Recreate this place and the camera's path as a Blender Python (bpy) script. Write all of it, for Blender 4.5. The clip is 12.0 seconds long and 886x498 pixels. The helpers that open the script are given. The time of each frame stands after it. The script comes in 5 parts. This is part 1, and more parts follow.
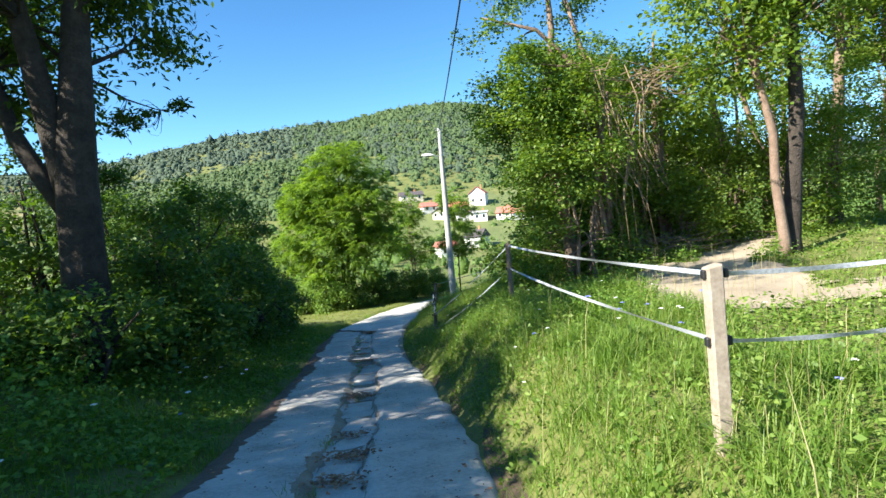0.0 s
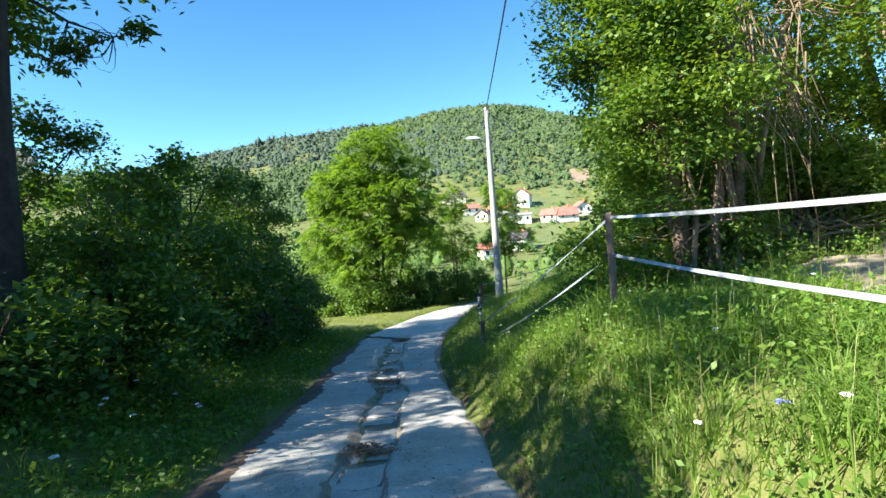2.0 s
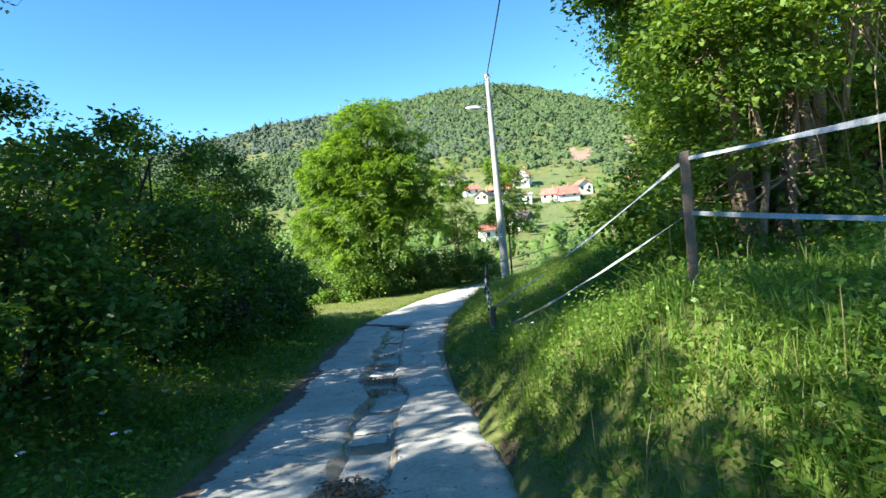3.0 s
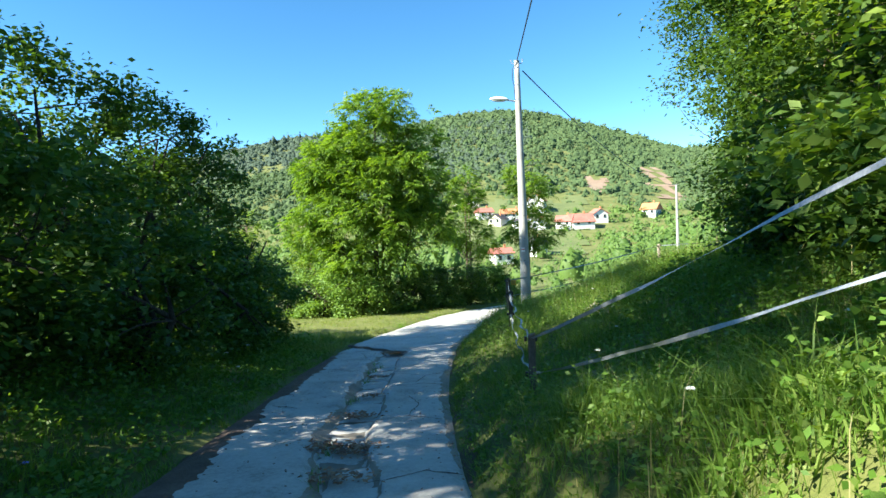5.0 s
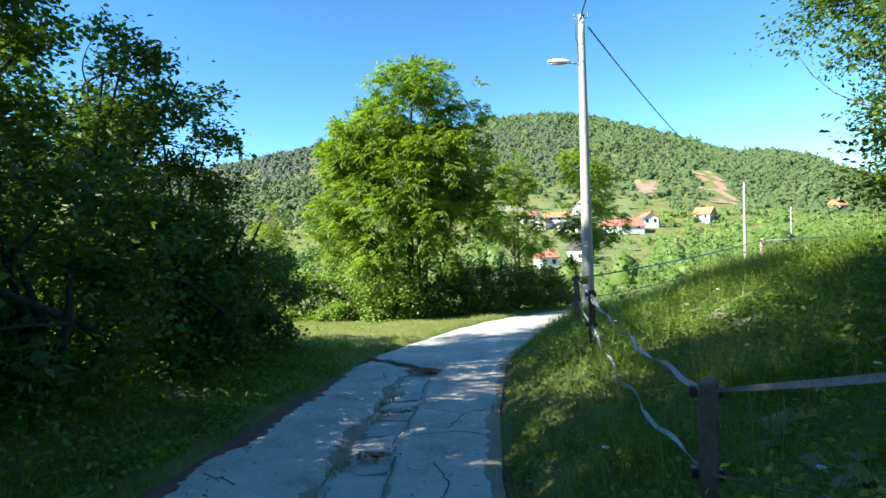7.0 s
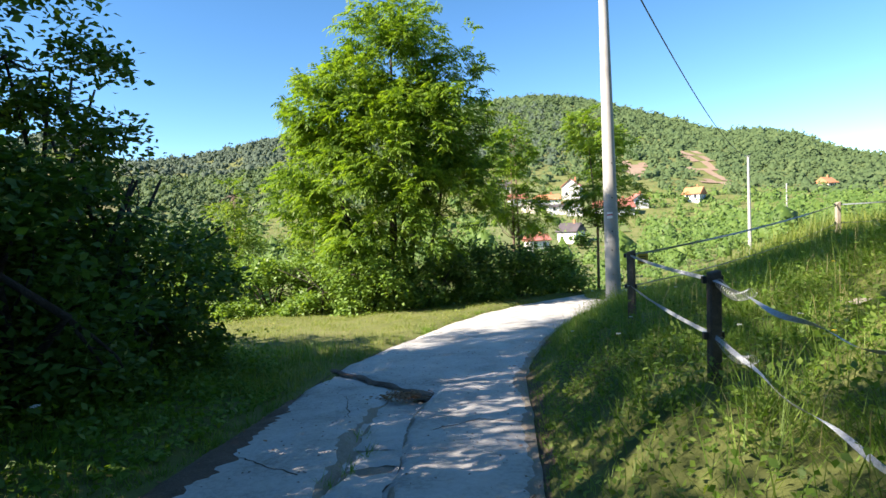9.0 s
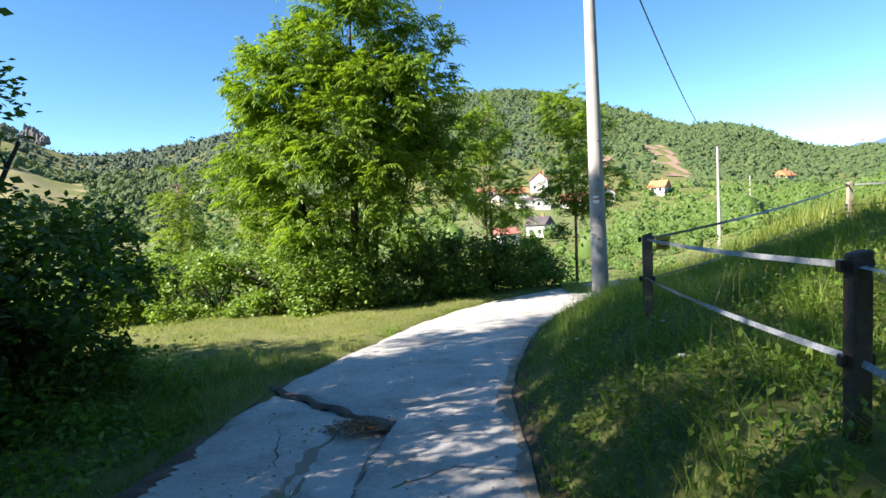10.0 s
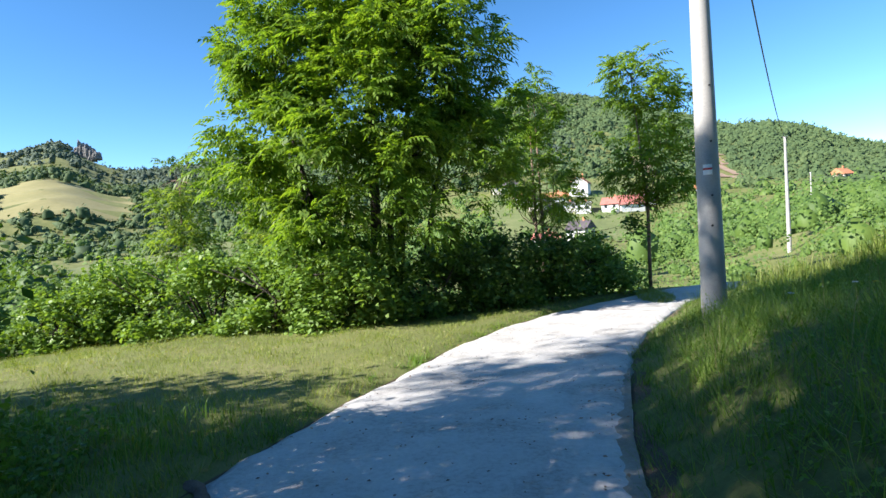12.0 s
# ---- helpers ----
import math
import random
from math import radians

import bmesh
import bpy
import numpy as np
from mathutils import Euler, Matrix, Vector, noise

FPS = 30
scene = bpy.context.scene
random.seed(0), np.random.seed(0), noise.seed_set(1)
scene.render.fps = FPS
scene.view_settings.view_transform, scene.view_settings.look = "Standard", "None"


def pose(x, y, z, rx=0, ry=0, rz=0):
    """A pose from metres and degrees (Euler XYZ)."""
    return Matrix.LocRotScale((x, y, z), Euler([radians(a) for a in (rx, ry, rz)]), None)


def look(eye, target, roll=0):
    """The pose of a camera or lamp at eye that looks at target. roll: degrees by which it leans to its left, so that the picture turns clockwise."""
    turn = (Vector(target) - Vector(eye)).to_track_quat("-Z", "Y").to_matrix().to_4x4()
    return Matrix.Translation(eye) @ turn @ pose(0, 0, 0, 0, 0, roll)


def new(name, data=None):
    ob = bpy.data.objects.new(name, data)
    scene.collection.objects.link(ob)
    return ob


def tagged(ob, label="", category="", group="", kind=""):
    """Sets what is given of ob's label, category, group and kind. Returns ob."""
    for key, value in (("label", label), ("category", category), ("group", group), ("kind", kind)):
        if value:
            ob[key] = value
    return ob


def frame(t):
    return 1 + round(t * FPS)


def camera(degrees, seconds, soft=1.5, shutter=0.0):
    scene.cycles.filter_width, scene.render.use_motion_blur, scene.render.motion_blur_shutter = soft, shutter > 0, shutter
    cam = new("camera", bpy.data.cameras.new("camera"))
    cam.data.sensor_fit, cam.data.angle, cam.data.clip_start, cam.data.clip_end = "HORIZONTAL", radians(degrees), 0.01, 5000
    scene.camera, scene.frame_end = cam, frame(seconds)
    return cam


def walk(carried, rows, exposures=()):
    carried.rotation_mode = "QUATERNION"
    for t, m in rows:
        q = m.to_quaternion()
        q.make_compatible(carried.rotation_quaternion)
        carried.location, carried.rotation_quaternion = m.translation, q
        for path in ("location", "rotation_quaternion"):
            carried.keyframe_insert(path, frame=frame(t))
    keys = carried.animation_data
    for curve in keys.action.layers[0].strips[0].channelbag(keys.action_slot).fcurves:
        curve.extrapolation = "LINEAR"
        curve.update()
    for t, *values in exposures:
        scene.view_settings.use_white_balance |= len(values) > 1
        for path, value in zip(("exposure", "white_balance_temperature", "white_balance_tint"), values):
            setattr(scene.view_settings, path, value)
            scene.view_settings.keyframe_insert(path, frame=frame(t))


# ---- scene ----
cam = camera(76.8, 12.0)
METRES, EYE, TILT, LEAN, TURN = 20.0, 1.6, 0.0, 0.0, 0.0
ROWS = [
    (0.0, 0.0, 0.0, 0.0, -0.3, -3.39, 5.06),
    (0.5, -0.0029, 0.0431, -0.0064, 1.64, -2.89, 3.86),
    (1.0, -0.0044, 0.0855, -0.0124, 2.94, -1.98, 3.63),
    (1.5, -0.0072, 0.1274, -0.0182, 3.73, -2.4, 3.85),
    (2.0, -0.0099, 0.169, -0.0246, 4.04, -2.73, 4.46),
    (2.5, -0.0138, 0.2104, -0.0288, 3.95, -3.44, 5.17),
    (3.0, -0.0177, 0.2527, -0.0358, 4.01, -4.49, 5.83),
    (5.0, -0.0344, 0.4238, -0.0666, 5.24, -2.13, 2.59),
    (5.5, -0.037, 0.464, -0.0726, 7.49, -2.42, 2.53),
    (6.0, -0.0423, 0.5049, -0.0781, 8.93, -1.99, 1.89),
    (6.5, -0.0471, 0.5444, -0.0841, 9.54, -0.97, 1.49),
    (7.0, -0.0539, 0.5833, -0.0889, 9.62, -1.56, 1.9),
    (9.0, -0.0823, 0.7424, -0.1048, 8.41, -3.09, 2.94),
    (9.5, -0.0869, 0.7826, -0.1102, 6.62, -3.79, 3.81),
    (10.0, -0.0915, 0.8213, -0.1142, 5.21, -3.81, 3.3),
    (10.5, -0.096, 0.8612, -0.1196, 6.72, -3.35, 3.28),
    (11.0, -0.1018, 0.9015, -0.1246, 7.37, -2.8, 3.7),
    (11.5, -0.107, 0.9426, -0.1303, 8.52, -2.48, 3.8),
    (12.0, -0.1137, 0.9823, -0.1341, 8.98, -2.82, 4.21),
]
walk(cam, [(t, pose(0, 0, EYE, TILT, LEAN, TURN) @ pose(METRES * x, METRES * y, METRES * z, 90 + pitch, roll, yaw)) for t, x, y, z, yaw, pitch, roll in ROWS],
     [(0.0, 1.66, 6650, 4), (2.5, 1.79, 6600, 1), (4.8, 1.78, 6550, -2), (7.0, 1.75, 6600, 0), (9.0, 1.66, 7100, 12), (10.5, 1.55, 6750, 11), (12.0, 1.4, 6350, 10)])

# ---- world and sun ----
SUN_AZ, SUN_EL = radians(241), radians(36.5)   # azimuth clockwise from +y
sun_dir = Vector((math.sin(SUN_AZ) * math.cos(SUN_EL), math.cos(SUN_AZ) * math.cos(SUN_EL), math.sin(SUN_EL)))
world = bpy.data.worlds.new("sky")
scene.world = world
world.use_nodes = True
wn, wl = world.node_tree.nodes, world.node_tree.links
sky = wn.new("ShaderNodeTexSky")
sky.sky_type, sky.sun_disc = "NISHITA", False
sky.sun_elevation, sky.sun_rotation, sky.altitude = SUN_EL, SUN_AZ, 2500
sky.air_density, sky.dust_density, sky.ozone_density = 0.8, 0.0, 1.2
deep = wn.new("ShaderNodeHueSaturation")     # a dry, clear summer sky
deep.inputs["Hue"].default_value, deep.inputs["Saturation"].default_value = 0.496, 1.25
wl.new(sky.outputs[0], deep.inputs["Color"])
wl.new(deep.outputs[0], wn["Background"].inputs[0])
wn["Background"].inputs[1].default_value = 0.108
sun = new("sun", bpy.data.lights.new("sun", "SUN"))
sun.data.energy, sun.data.angle, sun.data.color = 4.9, radians(0.53), (1.0, 0.94, 0.85)
sun.matrix_world = look(sun_dir * 50, (0, 0, 0))


# ---- materials ----
def mat(name, rough=0.8, metal=0.0):
    m = bpy.data.materials.new(name)
    m.use_nodes = True
    b = m.node_tree.nodes["Principled BSDF"]
    b.inputs["Roughness"].default_value, b.inputs["Metallic"].default_value = rough, metal
    return m, m.node_tree.nodes, m.node_tree.links, b


def ramp(nodes, stops):
    r = nodes.new("ShaderNodeValToRGB")
    while len(r.color_ramp.elements) < len(stops):
        r.color_ramp.elements.new(0.5)
    for e, (p, c) in zip(r.color_ramp.elements, stops):
        e.position, e.color = p, (*c, 1)
    return r


def coords(nodes, links, scale, detail=4.0, rough=0.6):
    g = nodes.new("ShaderNodeNewGeometry")
    n = nodes.new("ShaderNodeTexNoise")
    n.inputs["Scale"].default_value, n.inputs["Detail"].default_value = scale, detail
    n.inputs["Roughness"].default_value = rough
    links.new(g.outputs["Position"], n.inputs["Vector"])
    return n


def rough_surface(name, dark, mid, light, big=0.6, small=30.0, bump=0.4, depth=0.01, rough=0.85):
    """A worn mineral or wooden surface: stains at one scale, grain at another."""
    m, nodes, links, b = mat(name, rough)
    a, c = coords(nodes, links, big, 5), coords(nodes, links, small, 6, 0.7)
    r = ramp(nodes, ((0.3, dark), (0.5, mid), (0.72, light)))
    mx = nodes.new("ShaderNodeMix")
    mx.data_type = "FLOAT"
    mx.inputs[0].default_value = 0.45
    links.new(a.outputs["Fac"], mx.inputs[2])
    links.new(c.outputs["Fac"], mx.inputs[3])
    links.new(mx.outputs[0], r.inputs["Fac"])
    links.new(r.outputs["Color"], b.inputs["Base Color"])
    bp = nodes.new("ShaderNodeBump")
    bp.inputs["Strength"].default_value, bp.inputs["Distance"].default_value = bump, depth
    links.new(c.outputs["Fac"], bp.inputs["Height"])
    links.new(bp.outputs["Normal"], b.inputs["Normal"])
    return m


def leafy(name, dark, mid, light, through_light=0.4, patch=0.5, rough=0.5, drift=0.5):
    """Leaves: each leaf its own shade, drifts of colour across the crown, light coming through."""
    m, nodes, links, b = mat(name, rough)
    g = nodes.new("ShaderNodeNewGeometry")
    n = coords(nodes, links, patch, 2)
    mx = nodes.new("ShaderNodeMix")
    mx.data_type = "FLOAT"
    mx.inputs[0].default_value = drift
    links.new(g.outputs["Random Per Island"], mx.inputs[2])
    links.new(n.outputs["Fac"], mx.inputs[3])
    r = ramp(nodes, ((0.2, dark), (0.5, mid), (0.8, light)))
    links.new(mx.outputs[0], r.inputs["Fac"])
    links.new(r.outputs["Color"], b.inputs["Base Color"])
    b.inputs["Specular IOR Level"].default_value = 0.35
    t = nodes.new("ShaderNodeBsdfTranslucent")
    br = nodes.new("ShaderNodeMix")
    br.data_type, br.blend_type = "RGBA", "MULTIPLY"
    br.inputs[0].default_value = 1.0
    br.inputs[7].default_value = (1.5, 1.45, 0.45, 1)
    links.new(r.outputs["Color"], br.inputs[6])
    links.new(br.outputs[2], t.inputs["Color"])
    ms = nodes.new("ShaderNodeMixShader")
    ms.inputs[0].default_value = through_light
    links.new(b.outputs[0], ms.inputs[1])
    links.new(t.outputs[0], ms.inputs[2])
    links.new(ms.outputs[0], nodes["Material Output"].inputs["Surface"])
    return m


def plain(name, colour, rough=0.6, metal=0.0, vary=0.12, scale=12.0):
    m, nodes, links, b = mat(name, rough, metal)
    n = coords(nodes, links, scale, 4)
    r = ramp(nodes, ((0.3, tuple(c * (1 - vary) for c in colour)), (0.7, tuple(min(1, c * (1 + vary)) for c in colour))))
    links.new(n.outputs["Fac"], r.inputs["Fac"])
    links.new(r.outputs["Color"], b.inputs["Base Color"])
    return m


M_ROAD = rough_surface("worn_concrete", (0.22, 0.195, 0.175), (0.475, 0.455, 0.435), (0.63, 0.61, 0.59), 1.6, 22, 0.9, 0.01, 0.92)
M_PATCH = rough_surface("smooth_concrete", (0.26, 0.24, 0.225), (0.46, 0.445, 0.43), (0.60, 0.585, 0.565), 2.5, 35, 0.5, 0.006, 0.88)
M_GUTTER = rough_surface("stained_gutter", (0.15, 0.125, 0.10), (0.24, 0.205, 0.17), (0.34, 0.30, 0.26), 4, 30, 0.8, 0.01, 0.95)
M_SOIL = rough_surface("brown_soil", (0.05, 0.035, 0.022), (0.10, 0.07, 0.045), (0.17, 0.125, 0.085), 1.5, 40, 0.8, 0.02, 0.95)
M_MOULD = rough_surface("brown_leaf_mould", (0.075, 0.05, 0.038), (0.145, 0.1, 0.078), (0.24, 0.175, 0.14), 4, 40, 0.9, 0.02, 0.95)
M_SILT = rough_surface("washed_in_silt", (0.2, 0.155, 0.115), (0.31, 0.26, 0.21), (0.42, 0.37, 0.31), 3, 34, 0.9, 0.015, 0.95)
M_DIRT = rough_surface("pale_trodden_earth", (0.22, 0.165, 0.12), (0.36, 0.29, 0.215), (0.46, 0.385, 0.30), 1.2, 22, 0.7, 0.02, 0.95)
M_GROUND = rough_surface("meadow_ground", (0.06, 0.075, 0.018), (0.13, 0.145, 0.035), (0.23, 0.21, 0.085), 0.25, 9, 0.8, 0.03, 0.95)
M_BARK = rough_surface("dark_bark", (0.018, 0.014, 0.012), (0.05, 0.038, 0.031), (0.10, 0.08, 0.066), 4, 18, 1.0, 0.05, 0.92)
M_BARKP = rough_surface("pinkish_bark", (0.10, 0.065, 0.045), (0.20, 0.135, 0.10), (0.32, 0.235, 0.18), 3, 26, 0.9, 0.02, 0.9)
M_POLE = rough_surface("spun_concrete", (0.27, 0.26, 0.25), (0.40, 0.385, 0.37), (0.50, 0.485, 0.465), 2.2, 60, 0.3, 0.004, 0.8)
M_WOODP = rough_surface("weathered_pale_post", (0.20, 0.155, 0.12), (0.34, 0.275, 0.22), (0.47, 0.40, 0.33), 5, 40, 0.6, 0.006, 0.85)
M_WOODB = rough_surface("brown_weathered_post", (0.085, 0.06, 0.045), (0.17, 0.12, 0.09), (0.27, 0.2, 0.155), 5, 40, 0.6, 0.006, 0.85)
M_WOODD = rough_surface("dark_grey_post", (0.045, 0.033, 0.026), (0.095, 0.07, 0.055), (0.16, 0.12, 0.095), 5, 40, 0.6, 0.006, 0.85)
M_TAPE = plain("white_tape", (0.36, 0.38, 0.42), 0.5, 0, 0.3, 60)
M_BLACK = plain("black_plastic", (0.02, 0.02, 0.022), 0.4)
M_CABLE = plain("black_cable", (0.015, 0.016, 0.018), 0.5)
M_STEEL = plain("galvanised_steel", (0.45, 0.46, 0.47), 0.4, 0.8)
M_LAMP = plain("white_lamp_housing", (0.74, 0.75, 0.76), 0.35)
M_GLASS = plain("lamp_glass", (0.5, 0.52, 0.54), 0.15)
M_RED = plain("red_paint", (0.55, 0.035, 0.03), 0.6)
M_WHITE = plain("white_paint", (0.78, 0.77, 0.75), 0.65)
M_YELLOW = plain("yellow_sign", (0.62, 0.36, 0.03), 0.5)
M_RENDER = rough_surface("white_render", (0.62, 0.60, 0.56), (0.72, 0.70, 0.66), (0.8, 0.78, 0.74), 0.4, 4, 0.2, 0.02, 0.9)
M_RENDER2 = rough_surface("cream_render", (0.5, 0.44, 0.35), (0.6, 0.53, 0.43), (0.68, 0.61, 0.5), 0.4, 4, 0.2, 0.02, 0.9)
M_TILE = rough_surface("red_roof_tile", (0.33, 0.1, 0.075), (0.45, 0.155, 0.12), (0.53, 0.22, 0.17), 0.5, 5, 0.5, 0.05, 0.85)
M_TILE2 = rough_surface("orange_roof_tile", (0.40, 0.15, 0.07), (0.52, 0.21, 0.10), (0.60, 0.28, 0.15), 0.5, 5, 0.5, 0.05, 0.85)
M_SLATE = rough_surface("dark_roof", (0.055, 0.045, 0.05), (0.09, 0.075, 0.08), (0.13, 0.11, 0.11), 0.5, 5, 0.5, 0.05, 0.85)
M_PANE = plain("dark_window", (0.03, 0.04, 0.05), 0.1)
M_WOODBR = plain("brown_balcony_wood", (0.16, 0.08, 0.045), 0.7)
M_ROCK = rough_surface("grey_crag", (0.10, 0.1, 0.10), (0.16, 0.155, 0.15), (0.25, 0.235, 0.22), 0.012, 0.08, 1, 6, 0.95)
M_SCREE = rough_surface("reddish_bare_earth", (0.17, 0.11, 0.075), (0.27, 0.185, 0.13), (0.35, 0.265, 0.19), 0.05, 0.5, 0.6, 0.4, 0.95)
M_HAY = rough_surface("mown_dry_meadow", (0.17, 0.165, 0.06), (0.24, 0.215, 0.085), (0.30, 0.26, 0.115), 0.012, 0.3, 0.4, 0.3, 0.95)
M_PASTURE = rough_surface("green_pasture", (0.085, 0.11, 0.035), (0.13, 0.155, 0.05), (0.2, 0.2, 0.085), 0.06, 0.5, 0.4, 0.3, 0.95)
M_ASH = leafy("ash_leaves", (0.075, 0.15, 0.018), (0.14, 0.24, 0.03), (0.235, 0.34, 0.05), 0.48, 0.45)
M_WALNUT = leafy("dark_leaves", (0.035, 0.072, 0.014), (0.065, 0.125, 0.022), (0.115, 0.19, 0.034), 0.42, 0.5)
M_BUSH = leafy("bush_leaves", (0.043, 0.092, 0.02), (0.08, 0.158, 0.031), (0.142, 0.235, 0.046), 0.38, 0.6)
M_IVY = leafy("ivy_tree_leaves", (0.05, 0.11, 0.02), (0.12, 0.205, 0.035), (0.23, 0.31, 0.065), 0.42, 0.9)
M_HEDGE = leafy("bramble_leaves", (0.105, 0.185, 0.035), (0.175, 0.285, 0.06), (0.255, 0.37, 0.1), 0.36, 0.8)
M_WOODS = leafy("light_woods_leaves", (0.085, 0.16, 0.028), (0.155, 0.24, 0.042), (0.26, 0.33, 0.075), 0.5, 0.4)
M_GRASS = leafy("long_grass", (0.075, 0.15, 0.022), (0.15, 0.25, 0.04), (0.27, 0.35, 0.09), 0.44, 0.9)
M_MEADOW = leafy("short_grass", (0.12, 0.18, 0.03), (0.20, 0.265, 0.05), (0.34, 0.35, 0.11), 0.38, 0.7)
# shaded copy of long_grass: shade is put into this leaf colour
M_GRASS_SHADED = leafy("shaded_verge_grass", (0.075, 0.16, 0.022), (0.14, 0.255, 0.04), (0.23, 0.34, 0.07), 0.42, 0.9)
M_FOREST = leafy("far_woods", (0.042, 0.073, 0.03), (0.065, 0.106, 0.038), (0.102, 0.14, 0.048), 0.12, 0.1, 0.8, 0.8)
# pine green with the haze of distance put into its bluish tone
M_PINE_HAZE = leafy("hazed_pine_woods", (0.046, 0.07, 0.05), (0.057, 0.085, 0.055), (0.075, 0.105, 0.06), 0.08, 0.06, 0.8, 0.8)
M_MIDWOOD = leafy("valley_woods", (0.05, 0.1, 0.02), (0.09, 0.16, 0.03), (0.165, 0.24, 0.05), 0.28, 0.22, 0.6, 0.66)
M_DEAD = leafy("dead_leaves", (0.14, 0.07, 0.04), (0.28, 0.13, 0.07), (0.42, 0.24, 0.14), 0.15, 3)
M_TWIG = plain("dry_twigs", (0.22, 0.155, 0.10), 0.85, 0, 0.4, 5)
M_STRAW = leafy("dry_straw", (0.22, 0.20, 0.08), (0.34, 0.30, 0.14), (0.46, 0.40, 0.22), 0.3, 0.9)
M_FLOWERW = plain("white_umbels", (0.72, 0.73, 0.66), 0.7)
M_FLOWERB = plain("blue_chicory", (0.25, 0.28, 0.75), 0.7)
M_FLOWERY = plain("yellow_petals", (0.72, 0.55, 0.03), 0.7)
M_DISTANT = plain("haze_painted_mountain", (0.10, 0.17, 0.28), 0.95, 0, 0.1, 0.002)


# ---- mesh helpers ----
def mesh_ob(name, verts, faces, material, parent=None, label="", smooth=False):
    me = bpy.data.meshes.new(name)
    me.from_pydata([tuple(v) for v in verts], [], faces)
    me.materials.append(material)
    if smooth:
        me.shade_smooth()
    ob = new(name, me)
    if parent:
        ob.parent = parent
    return tagged(ob, label) if label else ob


def quads_ob(name, v, material, parent=None, label="", n=4):
    """A mesh from an array of loose polygons: (count, n, 3)."""
    v = np.asarray(v, dtype=np.float32)
    k = len(v)
    me = bpy.data.meshes.new(name)
    me.vertices.add(k * n)
    me.vertices.foreach_set("co", v.reshape(-1))
    me.loops.add(k * n)
    me.loops.foreach_set("vertex_index", np.arange(k * n, dtype=np.int32))
    me.polygons.add(k)
    me.polygons.foreach_set("loop_start", np.arange(0, k * n, n, dtype=np.int32))
    me.update(calc_edges=True)
    me.materials.append(material)
    ob = new(name, me)
    if parent:
        ob.parent = parent
    return tagged(ob, label) if label else ob


def part(name, bm, material, parent, label="", smooth=False):
    me = bpy.data.meshes.new(name)
    bm.to_mesh(me)
    bm.free()
    me.materials.append(material)
    if smooth:
        me.shade_smooth()
    ob = new(name, me)
    ob.parent = parent
    return tagged(ob, label) if label else ob


def thing(name, at, label, category, group="", turn=0.0):
    e = new(name)
    e.empty_display_size = 0.2
    e.matrix_basis = pose(*at, 0, 0, turn)
    return tagged(e, label, category, group)


def box(bm, x0, x1, y0, y1, z0, z1, bevel=0.0):
    r = bmesh.ops.create_cube(bm, size=1.0, matrix=Matrix.Translation(((x0 + x1) / 2, (y0 + y1) / 2, (z0 + z1) / 2)) @ Matrix.Diagonal((x1 - x0, y1 - y0, z1 - z0, 1)))
    if bevel:
        edges = list({e for v in r["verts"] for e in v.link_edges})
        bmesh.ops.bevel(bm, geom=edges, offset=bevel, segments=1, affect="EDGES")
    return bm


def tube(points, radii, sides=7):
    """Vertices and faces of a tapered tube along points."""
    pts = [Vector(p) for p in points]
    verts, faces = [], []
    for i, p in enumerate(pts):
        d = (pts[min(i + 1, len(pts) - 1)] - pts[max(i - 1, 0)]).normalized()
        a = d.cross(Vector((0.31, 0.87, 0.2)) if abs(d.z) > 0.7 else Vector((0, 0, 1))).normalized()
        b = d.cross(a)
        for k in range(sides):
            t = 2 * math.pi * k / sides
            verts.append(p + (a * math.cos(t) + b * math.sin(t)) * radii[i])
    for i in range(len(pts) - 1):
        for k in range(sides):
            faces.append((i * sides + k, i * sides + (k + 1) % sides, (i + 1) * sides + (k + 1) % sides, (i + 1) * sides + k))
    faces.append(tuple(range(sides))[::-1])
    faces.append(tuple(range((len(pts) - 1) * sides, len(pts) * sides)))
    return verts, faces


def tubes_ob(name, list_of_tubes, material, parent=None, label=""):
    verts, faces = [], []
    for v, f in list_of_tubes:
        k = len(verts)
        verts += v
        faces += [tuple(i + k for i in q) for q in f]
    return mesh_ob(name, verts, faces, material, parent, label, True)


def unit(v):
    return v / np.maximum(np.linalg.norm(v, axis=-1, keepdims=True), 1e-6)


def leaves(rng, centres, length, width, droop=0.3, fold=0.15, outward=None):
    """Folded pointed leaves at the centres: an array (count, 4, 3)."""
    k = len(centres)
    d = rng.normal(size=(k, 3))
    d[:, 2] = d[:, 2] * 0.45 - droop
    if outward is not None:
        d += outward
    d = unit(d)
    up = rng.normal(size=(k, 3)) * 0.55 + np.array((0, 0, 1.0))
    s = unit(np.cross(d, up))
    n = np.cross(s, d)
    ln = (length * rng.uniform(0.6, 1.3, k))[:, None]
    w = ln * (width / length)
    v = np.empty((k, 4, 3))
    v[:, 0] = centres - d * ln * 0.5
    v[:, 1] = centres - s * w * 0.5 + n * w * fold
    v[:, 2] = centres + d * ln * 0.5
    v[:, 3] = centres + s * w * 0.5 + n * w * fold
    return v


